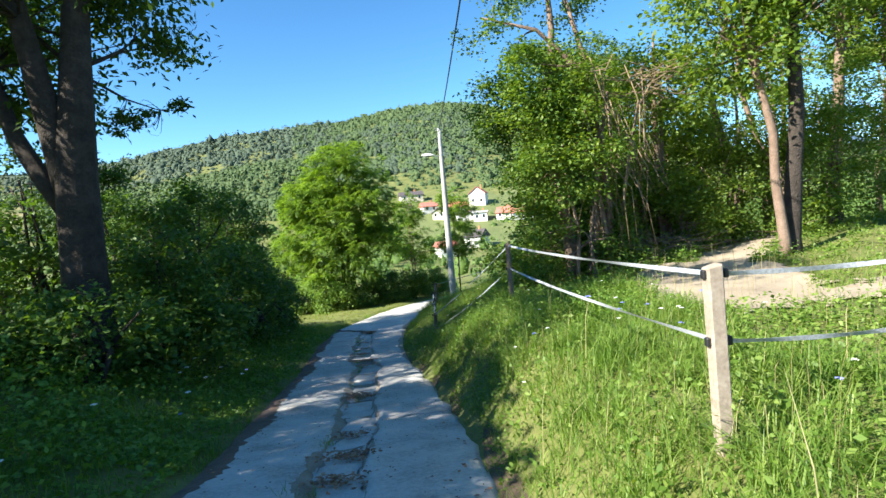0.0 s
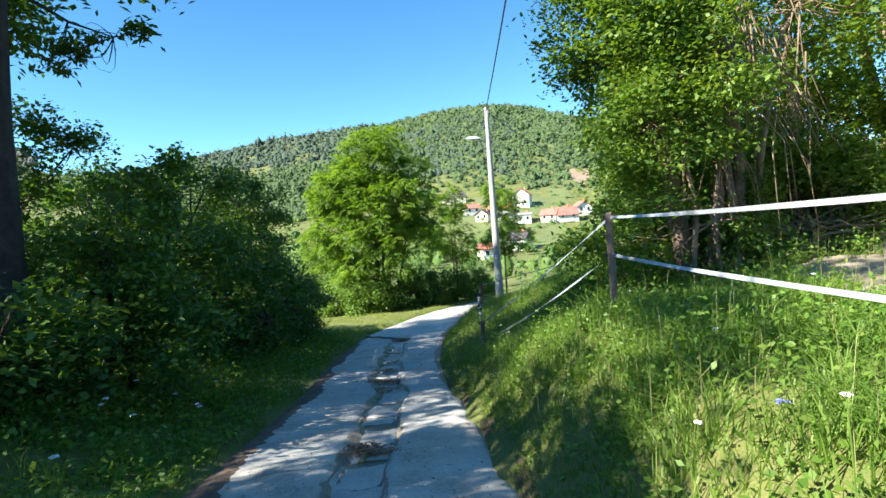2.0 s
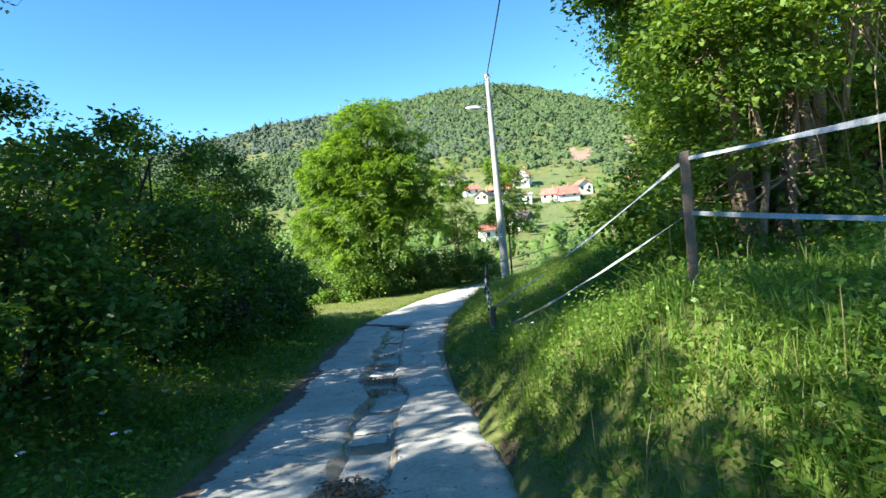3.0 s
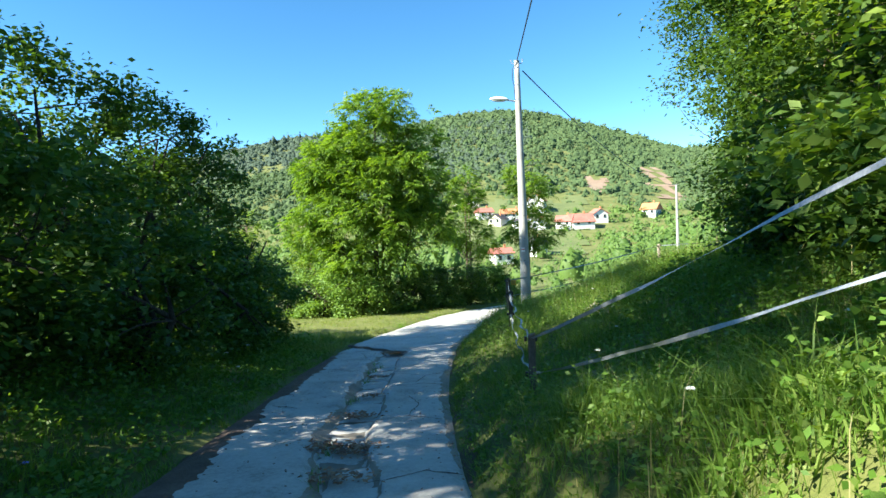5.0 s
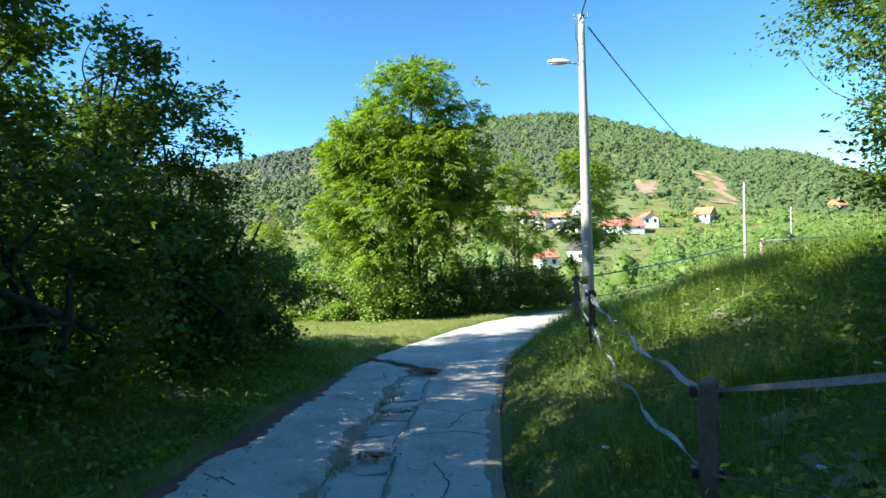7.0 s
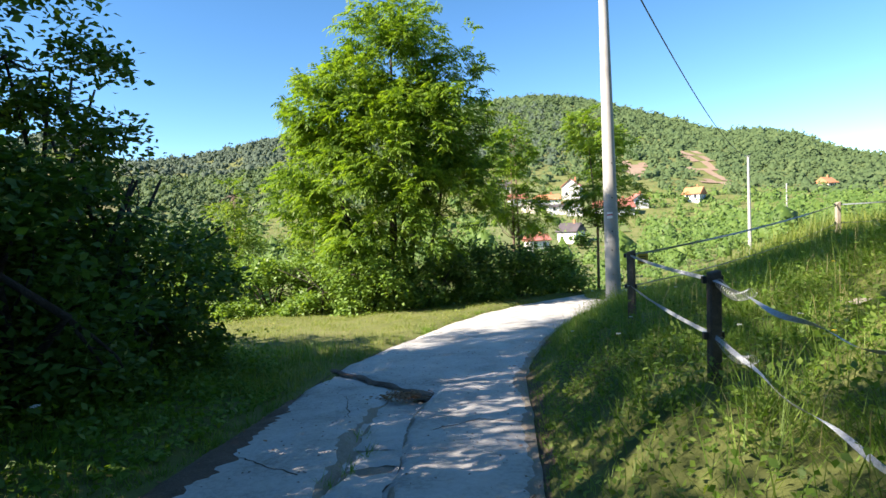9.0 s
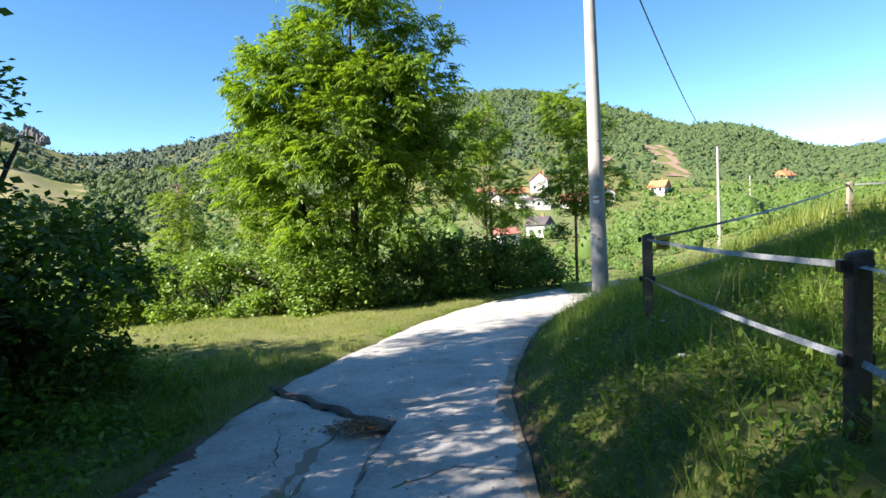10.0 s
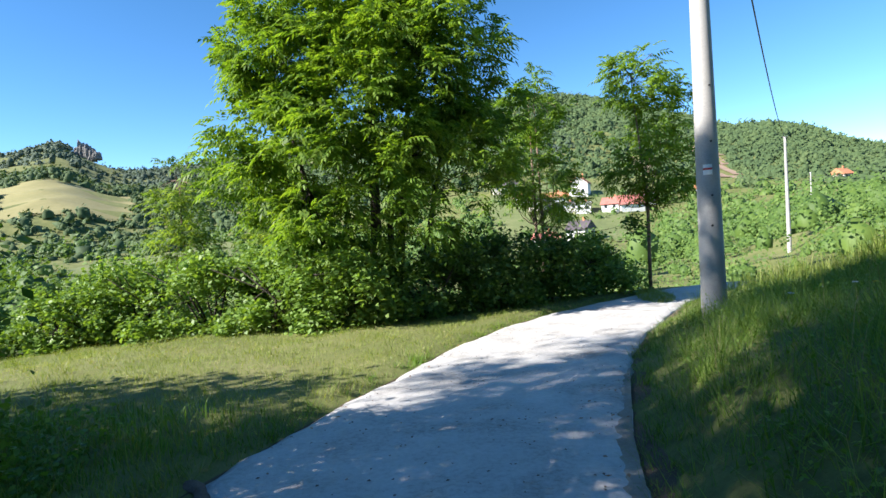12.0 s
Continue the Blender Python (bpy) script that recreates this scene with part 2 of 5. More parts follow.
def blobs(rng, count, spec):
    """Clump centres inside a set of ellipsoids (x, y, z, rx, ry, rz), mostly towards their skins."""
    spec = np.array(spec, float)
    vol = (spec[:, 3] * spec[:, 4] * spec[:, 5]) ** 0.75
    pick = rng.choice(len(spec), count, p=vol / vol.sum())
    d = unit(rng.normal(size=(count, 3)))
    r = rng.uniform(0.12, 1.0, count) ** 0.45 * rng.uniform(0.82, 1.12, count)
    return spec[pick, :3] + d * r[:, None] * spec[pick, 3:], d


def boughs(rng, spec, clumps, spread, share=5):
    """Clump centres gathered into domed boughs, with gaps between the boughs, and their outward directions."""
    n = max(6, clumps // share)
    bc, bd = blobs(rng, n, spec)
    own = rng.integers(0, n, clumps)
    d = unit(rng.normal(size=(clumps, 3)) + bd[own] * 0.7 + np.array((0, 0, 0.45)))
    reach = spread * 2.1 * rng.uniform(0.75, 1.3, n)[own][:, None] * rng.uniform(0.35, 1.0, (clumps, 1)) ** 0.5
    off = d * reach
    off[:, 2] *= 0.7
    return bc[own] + off, unit(d + bd[own] * 0.5)


def fronds(rng, base, heading, length, width, pairs=4):
    """Feathered leaves: paired leaflets along drooping stalks, as an array (count, 4, 3)."""
    k = len(base)
    d = unit(heading)
    s = unit(np.cross(d, rng.normal(size=(k, 3)) * 0.35 + np.array((0, 0, 1.0))))
    ln = (length * rng.uniform(0.65, 1.25, k))[:, None]
    out = []
    for i in range(pairs * 2 + 1):
        j, side = i // 2, 1 if i % 2 else -1
        t = (j + 0.7) / (pairs + 0.4)
        p = base + d * ln * t - np.array((0, 0, 1.0)) * ln * 0.28 * t * t
        ld = unit(d * 0.75 + s * side * 0.8 - np.array((0, 0, 0.3))) if i < pairs * 2 else unit(d - np.array((0, 0, 0.7)))
        w = np.cross(ld, np.cross(s, d)) * width * 0.5
        lf = ln * 0.42
        lift = rng.normal(size=(k, 1)) * 0.25 * width
        out.append(np.stack([p, p + ld * lf * 0.45 - w, p + ld * lf - np.array((0, 0, 0.25)) * lf, p + ld * lf * 0.45 + w + np.array((0, 0, 1.0)) * lift], 1))
    return np.concatenate(out)


def foliage(rng, spec, clumps, per, spread, length, width, flat=0.6, droop=0.3):
    """Leaves in clumps over ellipsoids, with gaps between the clumps. Returns leaves and the clump centres."""
    c, d = boughs(rng, spec, clumps, spread, 5 if droop >= 0 else 3)
    if droop < 0:      # feathered leaves that fan out from each clump
        k = max(1, per // 9)
        h = rng.normal(size=(clumps, k, 3)) + d[:, None, :] * 1.1
        h[:, :, 2] = h[:, :, 2] * 0.5 + 0.1
        base = c[:, None, :] + rng.normal(size=(clumps, k, 3)) * spread * 0.4
        return fronds(rng, base.reshape(-1, 3), h.reshape(-1, 3), length, width), c
    sp = spread * rng.uniform(0.6, 1.35, (clumps, 1, 1))
    off = rng.normal(size=(clumps, per, 3)) * sp
    off[:, :, 2] *= flat
    off[:, :, 2] -= 0.35 * np.hypot(off[:, :, 0], off[:, :, 1])
    p = (c[:, None, :] + off).reshape(-1, 3)
    out = np.repeat(d, per, axis=0) * 0.6
    return leaves(rng, p, length, width, droop, 0.15, out), c


def limbs(rng, origin, targets, r0, wobble=0.2):
    """Curved tapering limbs from a point to each target."""
    made = []
    o = Vector(origin)
    for tgt in targets:
        tg = Vector(tgt)
        n = 6
        bend = Vector(rng.normal(size=3) * wobble)
        pts = [o.lerp(tg, i / n) + bend * math.sin(math.pi * i / n) + Vector((0, 0, 0.12 * (tg - o).length * math.sin(math.pi * i / n) * -0.6)) for i in range(n + 1)]
        made.append(tube(pts, [r0 * (1 - 0.88 * i / n) for i in range(n + 1)], 5))
    return made


def tree(seed, name, label, base, stems, spec, clumps, per, spread, length, width, leaf_mat, bark, limb_r=0.05, limb_count=40, flat=0.6, droop=0.3, group="", category="tree"):
    """Trunk (stems given as point rows with radii, from the base) and a crown of clumped leaves."""
    rng = np.random.default_rng(seed)
    t = thing(name, base, label, category, group)
    lv, c = foliage(rng, spec, clumps, per, spread, length, width, flat, droop)
    tb = [tube([Vector(p) for p in pts], rad, 9) for pts, rad in stems]
    ends = [Vector(pts[i]) for pts, rad in stems for i in range(len(pts) // 2, len(pts))]
    for k in range(min(limb_count, len(c))):
        tg = Vector(c[k])
        o = min(ends, key=lambda e: (e - tg).length + max(0, e.z - tg.z) * 1.5)
        tb += limbs(rng, o, [tg], limb_r * rng.uniform(0.5, 1.1))
    tubes_ob("trunk", tb, bark, t)
    quads_ob("crown", lv, leaf_mat, t)
    return t


# ---- the lie of the land ----
def interp(v, table):
    xs, ys = zip(*table)
    return np.interp(v, xs, ys)


ROAD_Z = ((-30, 4.4), (0, 0.18), (9.4, -1.28), (18.2, -2.3), (23, -2.75), (28, -3.05), (36, -3.42), (50, -4.6))
EDGE_L = ((-30, -2.2), (0, -2.3), (4.8, -2.45), (6, -2.6), (9.5, -3.15), (12, -3.4), (15, -3.85), (18.5, -4.4), (20.5, -4.5), (23, -4.68), (25, -4.35), (26.3, -4.05), (28, -3.72), (30.4, -2.85), (32, -1.95), (34, -0.42), (36, 1.3), (40, 5.0), (50, 15))
EDGE_R = ((-30, 0.5), (0, 0.4), (4, 0.24), (5.5, 0.18), (9, -0.28), (11, -0.6), (13.2, -1.07), (15.7, -1.38), (18.5, -1.6), (20.7, -1.67), (22.5, -1.75), (24.1, -1.6), (26.1, -1.29), (27.4, -1.03), (28.9, -0.57), (31.8, 0.6), (34.3, 1.85), (36, 3.4), (40, 7.5), (50, 18))
FENCE_X = ((-30, 1.7), (3.0, 1.45), (9, 1.05), (14.3, -0.38), (18.7, -0.46), (21.8, -0.44), (26, 0.6), (29, 1.4), (34, 4.2), (40, 9), (50, 20))
FENCE_Z = ((-30, 4.0), (0, 0.55), (2.6, 0.22), (9, 0.1), (11.5, -0.75), (14.3, -1.62), (18.7, -1.68), (21.8, -1.85), (26, -2.2), (29, -2.6), (34, -3.1), (50, -4.6))
FIELD_Z = ((-30, 4.0), (0, 0.5), (4, 0.2), (13, 0.15), (20, -0.55), (27.3, -1.25), (36, -1.5), (50, -2.0))
RIDGE = ((-180, 5), (-70, 6), (-47, 7.6), (-44.5, 8.3), (-42.7, 8.9), (-41, 7.9), (-39, 6.4), (-36.8, 6.3), (-32.6, 6.5), (-29.6, 7.2), (-25, 8.3), (-20, 9.4), (-14.7, 9.9), (-9.2, 10.3), (-3.5, 11.2), (1, 11.4), (5, 10.9), (8.5, 9.9), (13.5, 8.1), (18.5, 6.2), (21, 6.1), (24, 5.2), (27, 3.7), (29.5, 3.0), (45, 2.6), (90, 5), (180, 5))
RIDGE_R = ((-180, 500), (-60, 1300), (-40, 1300), (-34, 900), (-25, 780), (5, 680), (15, 560), (24, 480), (45, 480), (180, 500))
HUB = (-1.5, 12.0, -0.2)


def smooth(t):
    t = np.clip(t, 0, 1)
    return t * t * (3 - 2 * t)


def bumps(x, y, s, seed=0.0):
    """Cheap smooth relief between about -1 and 1."""
    return (np.sin(x * s * 1.7 + seed) * np.cos(y * s * 1.3 - seed * 2) + 0.6 * np.sin(x * s * 3.9 - y * s * 2.7 + seed) + 0.4 * np.cos(y * s * 6.1 + x * s * 4.7 + seed * 3)) / 2


def near_z(x, y):
    rz, l, r = interp(y, ROAD_Z), interp(y, EDGE_L), interp(y, EDGE_R)
    fx, fz, pz = interp(y, FENCE_X), interp(y, FENCE_Z), interp(y, FIELD_Z)
    right = rz + (fz - rz) * smooth((x - r + 0.02) / np.maximum(fx - r, 0.3)) ** 0.8
    field = fz + (pz - fz) * smooth((x - fx) / 4.0) + 0.085 * np.clip(x - 5, 0, 14) * (1 - smooth((y - 17) / 7)) * smooth((y - 4) / 5)
    z = np.where(x > fx, field, right)
    rise = 1.2 * (1 - smooth((y - 17) / 5)) * smooth((l - 0.3 - x) / 4.5) - 0.06 * np.maximum(l - 6 - x, 0) * smooth((y - 16) / 8)
    z = np.where(x < l, rz + rise + 0.03 * smooth((l - x) / 0.3), z)
    off = np.maximum(l - x, x - r)            # metres outside the lane's edge
    z = z + (0.05 * bumps(x, y, 0.9) + 0.02 * bumps(x, y, 3.1, 1.0)) * smooth((off - 0.1) / 0.6)
    z = np.where(off < 0, rz - 0.085 - 0.05 * smooth((-off - 0.3) / 0.2), z - 0.085 * (1 - smooth(off / 0.22)))
    drop = np.maximum(y - (33.5 + 0.25 * np.clip(x + 4, 0, 30)), 0)
    return z - 0.16 * drop * smooth(drop / 4) * smooth((l + 0.5 - x) / 3)


def far_z(x, y):
    dx, dy = x - HUB[0], y - HUB[1]
    r = np.hypot(dx, dy)
    a = np.degrees(np.arctan2(dx, dy))
    top, rr = interp(a, RIDGE), interp(a, RIDGE_R)
    crest = HUB[2] + np.tan(np.radians(top)) * rr
    floor_z = -10.5 + 4 * smooth((a - 12) / 15) + 1.2 * bumps(x, y, 0.01)
    t = (r - 180) / (rr - 180)
    up = floor_z + (crest - floor_z) * np.clip(t, 0, 1) ** 1.15
    past = crest - 0.12 * (r - rr)
    z = np.where(r > rr, np.maximum(past, -40), up)
    # the mown hill below the crag, and the spur with the cutting
    z = z + 15 * smooth((r - 250) / 180) * (1 - smooth((r - 700) / 300)) * np.exp(-(((a + 42) / 9) ** 2))
    return z + 5 * bumps(x, y, 0.012, 2.0) * smooth((r - 150) / 200) * (1 - 0.8 * smooth((r - 0.8 * rr) / (0.2 * rr)))


def ground_z(x, y):
    x, y = np.asarray(x, float), np.asarray(y, float)
    ahead = np.where(y > 12, np.hypot((x - HUB[0]) * 0.85, y - 12), np.hypot((x - HUB[0]) * 0.85, (y - 12) * 0.8))
    t = smooth((ahead - 26) / 95)
    ny = np.clip(y, -29, 49)
    nx = np.clip(x, -35, 35)
    return near_z(nx, ny) * (1 - t) + far_z(x, y) * t


def gz(x, y):
    return float(ground_z(x, y))


def axis(lo, hi, step, far, grow=1.13):
    mid = list(np.arange(lo, hi + step / 2, step))
    a, s = mid[-1], step
    while a < far:
        s *= grow
        s = min(s, 24 if abs(a) < 560 else 60)
        a += s
        mid.append(a)
    a, s = mid[0], step
    while a > -far:
        s *= grow
        s = min(s, 24 if abs(a) < 560 else 60)
        a -= s
        mid.insert(0, a)
    return np.array(mid)


def sheet(name, xs, ys, material, lift=0.0, keep=None, label="", category="", kind="structure"):
    """A sheet that lies on the ground; keep(x, y) picks its cells."""
    X, Y = np.meshgrid(xs, ys)
    Z = (ground_z(X, Y) if not GRID else on_sheet(X, Y)) + lift
    nx = len(xs)
    v = np.stack([X, Y, Z], -1).reshape(-1, 3)
    i, j = np.meshgrid(np.arange(nx - 1), np.arange(len(ys) - 1))
    a = (j * nx + i).reshape(-1)
    f = np.stack([a, a + 1, a + nx + 1, a + nx], -1)
    if keep is not None:
        c = v[f].mean(1)
        f = f[keep(c[:, 0], c[:, 1])]
        used = np.unique(f)
        re = np.zeros(len(v), int)
        re[used] = np.arange(len(used))
        v, f = v[used], re[f]
    me = bpy.data.meshes.new(name)
    me.from_pydata(v.tolist(), [], f.tolist())
    me.materials.append(material)
    me.shade_smooth()
    return tagged(new(name, me), label, category, "", kind)


GRID = []


def on_sheet(x, y):
    """Height of the ground sheet itself, between its own vertices."""
    xs, ys, Z = GRID
    i, j = np.clip(np.searchsorted(xs, x) - 1, 0, len(xs) - 2), np.clip(np.searchsorted(ys, y) - 1, 0, len(ys) - 2)
    u, v = (x - xs[i]) / (xs[i + 1] - xs[i]), (y - ys[j]) / (ys[j + 1] - ys[j])
    return (Z[j, i] * (1 - u) + Z[j, i + 1] * u) * (1 - v) + (Z[j + 1, i] * (1 - u) + Z[j + 1, i + 1] * u) * v


ground_xs, ground_ys = axis(-9, 7, 0.32, 1900, 1.16), axis(0, 38, 0.36, 1900, 1.16)
sheet("ground", ground_xs, ground_ys, M_GROUND, 0, None, "grassy hillside falling into a wooded valley", "ground")
GRID = [ground_xs, ground_ys, ground_z(*np.meshgrid(ground_xs, ground_ys))]

TRAIL = ((15.4, 0.36), (16.2, 0.57), (16.9, 0.71), (17.0, 1.07))


def trodden(x, y, shrink):
    """The worn path: a band along the fence side and a track leading off into the wood."""
    e = 0.3 * bumps(x, y, 1.3) + 0.12 * bumps(x, y, 4.0, 2.0) - shrink
    worn = ((x - 4.35 - 0.12 * (y - 9)) / 1.35) ** 2 + ((y - 9.0) / 2.6) ** 2 < 1 + e
    track = (np.abs(x - (4.7 + 0.75 * (y - 10.0))) < 0.85 + e) & (y > 10) & (y < 18)
    band = (np.abs(y - 6.75 - 0.03 * x) < 0.5 + 1.6 * e) & (x > 3.4 - e)
    return worn | track | band


def trail(x, y, shrink):
    """The worn trail inside the fence, patchy under the trees."""
    e = 0.16 * bumps(x, y, 1.9, 4.0) + 0.14 * bumps(x, y, 5.3, 1.0) - shrink
    return (np.abs(x - interp(y, TRAIL)) < 0.02 + 1.5 * e) & (y > 14.6) & (y < 20)


# pale trodden earth in the paddock, and bare soil along the lane's edges
sheet("ground_bare_earth", np.arange(2.2, 14, 0.12), np.arange(5, 19, 0.12), M_DIRT, 0.03,
      lambda x, y: trodden(x, y, 0.0),
      "pale trodden bare earth path in the paddock", "earth")
sheet("ground_worn_trail", np.arange(-0.5, 6, 0.1), np.arange(12.5, 24, 0.1), M_SILT, 0.02,
      lambda x, y: trail(x, y, 0.0),
      "patchy worn earth trail inside the fence", "earth")


def edge_strip(name, table, side, label):
    ys = np.arange(-6, 34, 0.12)
    verts, faces = [], []
    for i, y in enumerate(ys):
        e = float(interp(y, table))
        w = (0.10 if side > 0 else 0.035) + 0.04 * float(bumps(y, 3.0, 1.9, side))
        for k, (o, h) in enumerate(((-0.03 * side, -0.08), (0.01 * side, -0.032), (w * side, 0.025), ((w + (0.10 if side > 0 else 0.03)) * side, -0.03))):
            x = e + o
            base = float(interp(y, ROAD_Z)) if k < 2 else gz(x, y)
            verts.append((x, y, base + h))
        if i:
            a = (i - 1) * 4
            faces += [(a + k, a + k + 1, a + k + 5, a + k + 4) for k in range(3)]
    return tagged(mesh_ob(name, verts, faces, M_SOIL, None, "", True), label, "soil", "", "structure")


edge_strip("ground_soil_left", EDGE_L, -1, "dark bare soil along the lane's edge")
edge_strip("ground_soil_right", EDGE_R, 1, "brown bare soil below the grassy bank")


# ---- the concrete lane ----
RUT = ((-10, -0.75), (4.3, -1.03), (8, -1.39), (9.1, -1.58), (12.5, -1.9), (13.3, -2.15), (15.9, -2.57), (17.5, -2.74), (18.6, -2.95), (21.3, -3.14), (40, -3.14))


def road_top(x, y, l, r):
    """The lane's worn surface, with its gutter and the broken slab edge."""
    c = float(interp(y, RUT))
    d = abs(x - c - 0.05 * math.sin(y * 2.1))
    dip = 0.085 * (1 - float(smooth((d - 0.20) / (0.17 if x < c else 0.07)))) * float(smooth((21.75 - y) / 0.2))
    along = (y - 21.55) + (x + 3.1) * 0.95
    if x < -2.9:
        dip = max(dip, 0.075 * (1 - float(smooth((abs(along) - 0.03) / 0.07))))
        dip += 0.035 * float(smooth(1 + along / 1.2)) * (along < 0) * float(smooth((-2.9 - x) / 0.3)) * (d > 0.3)
    u = (x - l) / (r - l)
    rim = 0.035 * (max(0, 0.05 - u) + max(0, u - 0.95)) / 0.05
    return float(interp(y, ROAD_Z)) - dip - rim + 0.012 * float(bumps(x, y, 1.7)) + 0.006 * float(bumps(x, y, 6.0, 2.0))


def lane():
    ys, us = np.arange(-10, 38, 0.11), np.linspace(0, 1, 46)
    verts, faces = [], []
    n = len(us)
    for y in ys:
        l, r = float(interp(y, EDGE_L)) + 0.04 * float(bumps(y, 0, 2.3)), float(interp(y, EDGE_R)) + 0.05 * float(bumps(y, 5, 2.0))
        for u in us:
            x = l + (r - l) * u
            z = road_top(x, y, l, r)
            verts.append((x, y, z))
    m = len(ys)
    top = len(verts)
    for j in range(m - 1):
        for i in range(n - 1):
            a = j * n + i
            faces.append((a, a + 1, a + n + 1, a + n))
    for j in range(m):
        for i in (0, n - 1):
            x, y, z = verts[j * n + i]
            verts.append((x, y, z - 0.16))
    for j in range(m - 1):
        a, b = top + 2 * j, j * n
        faces += [(a, b, b + n, a + 2), (b + n - 1, a + 1, a + 3, b + 2 * n - 1)]
    return tagged(mesh_ob("road", verts, faces, M_ROAD, None, "", True), "narrow worn concrete lane with a broken central gutter", "road", "", "structure")


road = lane()


# poured concrete steps in the gutter, each its own lump
rr = random.Random(5)
y = 2.2
while y < 20.3:
    ln = rr.uniform(0.3, 0.75)
    w = rr.uniform(0.38, 0.46)
    bm = bmesh.new()
    bmesh.ops.create_grid(bm, x_segments=7, y_segments=7, size=0.5)
    for v in bm.verts:
        ex, ey = abs(v.co.x) * 2, abs(v.co.y) * 2
        edge = max(ex, ey)
        v.co.z = 0.03 * (1 - max(0, edge - 0.7) ** 2 * 9) + rr.uniform(-0.006, 0.006) + 0.02 * abs(v.co.x) - 0.01 * v.co.y
        v.co.x = v.co.x * w * rr.uniform(0.86, 1.1) + 0.02 * math.sin(v.co.y * 5 + y)
        v.co.y = v.co.y * ln * rr.uniform(0.9, 1.06) + 0.05 * math.sin(v.co.x * 9 + y * 3)
    p = part("concrete_step", bm, M_PATCH, road, "", True)
    x = float(interp(y, RUT)) + 0.05 * math.sin(y * 2.1) + rr.uniform(-0.03, 0.03)
    p.matrix_basis = pose(x, y, road_top(x, y, x - 1.5, x + 1.5) + 0.002, -6.0, 0, 8 + rr.uniform(-10, 10))
    y += ln + rr.choice((-0.03, 0.0, 0.04))

# damp soil in the gutter's joints, cracks across the slabs
verts, faces = [], []
for i, y in enumerate(np.arange(1.5, 20.5, 0.2)):
    x, z = float(interp(y, RUT)) + 0.05 * math.sin(y * 2.1), float(interp(y, ROAD_Z))
    verts += [(x - 0.21, y, z - 0.074), (x + 0.2, y, z - 0.074)]
    if i:
        faces.append((2 * i - 2, 2 * i - 1, 2 * i + 1, 2 * i))
mesh_ob("gutter_soil", verts, faces, M_GUTTER, road, "stained rough floor of the gutter")


# silt along both sides of the gutter; the thin band also paints the lip's shadow
for label, o, width, seed in (("brown silt along the gutter's worn side", -0.27, 0.15, 2.0), ("thin line of silt and painted lip shadow in the gutter", 0.225, 0.07, 6.0)):
    verts, faces = [], []
    for i, y in enumerate(np.arange(1.2, 21.4, 0.07)):
        c = float(interp(y, RUT)) + 0.05 * math.sin(y * 2.1) + o + 0.03 * float(bumps(y, seed, 2.2, seed))
        w = width * max(0.08, 0.45 + 0.75 * float(bumps(y, seed, 1.5, seed)) + rr.uniform(-0.2, 0.2))
        for k, h in enumerate((-0.006, 0.012, 0.014, -0.006)):
            x = c + w * (k / 1.5 - 1)
            verts.append((x, y, road_top(x, y, c - 1.5, c + 1.5) + h))
        if i:
            a = (i - 1) * 4
            faces += [(a + k, a + k + 1, a + k + 5, a + k + 4) for k in range(3)]
    mesh_ob("silt_band", verts, faces, M_SILT, road, label, True)


# washed-in earth lying along the lane's edges
def washed_earth(label, table, side, y0, y1, width, seed):
    verts, faces, ragged = [], [], random.Random(int(seed))
    ys = np.arange(y0, y1, 0.06)
    for i, y in enumerate(ys):
        l, r, e = float(interp(y, EDGE_L)), float(interp(y, EDGE_R)), float(interp(y, table))
        w = width * (0.5 + 0.3 * float(bumps(y, seed, 0.7, seed)) + 0.12 * float(bumps(y, seed, 4.3, 1.0)) + ragged.uniform(-0.09, 0.09))
        w *= min(1.0, 0.15 + (y - y0) / 0.8, 0.15 + (y1 - y) / 0.8)
        for k in range(5):
            x = e - side * w * k / 4
            verts.append((x, y, road_top(x, y, l, r) + 0.02 * (1 - k / 4) + (0.007 if k < 4 else -0.006)))
        if i:
            a = (i - 1) * 5
            faces += [(a + k, a + k + 1, a + k + 6, a + k + 5) for k in range(4)]
    mesh_ob("washed_earth", verts, faces, M_SILT if side > 0 else M_MOULD, road, label, True)


washed_earth("pale brown earth washed onto the concrete", EDGE_R, 1, 13.0, 26.5, 0.24, 3.0)
washed_earth("dark leaf mould on the concrete", EDGE_L, -1, 0.5, 21.2, 0.5, 8.0)


def crack(points, width, seed):
    r = random.Random(seed)
    pts = []
    for (x0, y0), (x1, y1) in zip(points, points[1:]):
        n = max(2, int(math.hypot(x1 - x0, y1 - y0) / 0.07))
        pts += [(x0 + (x1 - x0) * i / n + r.uniform(-0.02, 0.02), y0 + (y1 - y0) * i / n + r.uniform(-0.02, 0.02)) for i in range(n)]
    verts, faces = [], []
    for i, (x, y) in enumerate(pts):
        ax, ay = pts[min(i + 1, len(pts) - 1)][0] - pts[max(i - 1, 0)][0], pts[min(i + 1, len(pts) - 1)][1] - pts[max(i - 1, 0)][1]
        k = math.hypot(ax, ay) or 1
        w = width * r.uniform(0.3, 1.0)
        z = float(interp(y, ROAD_Z)) + 0.012 * float(bumps(x, y, 1.7)) + 0.006 * float(bumps(x, y, 6.0, 2.0)) + 0.003
        verts += [(x - ay / k * w, y + ax / k * w, z), (x + ay / k * w, y - ax / k * w, z)]
        if i:
            faces.append((2 * i - 2, 2 * i - 1, 2 * i + 1, 2 * i))
    mesh_ob("crack", verts, faces, M_SOIL, road)


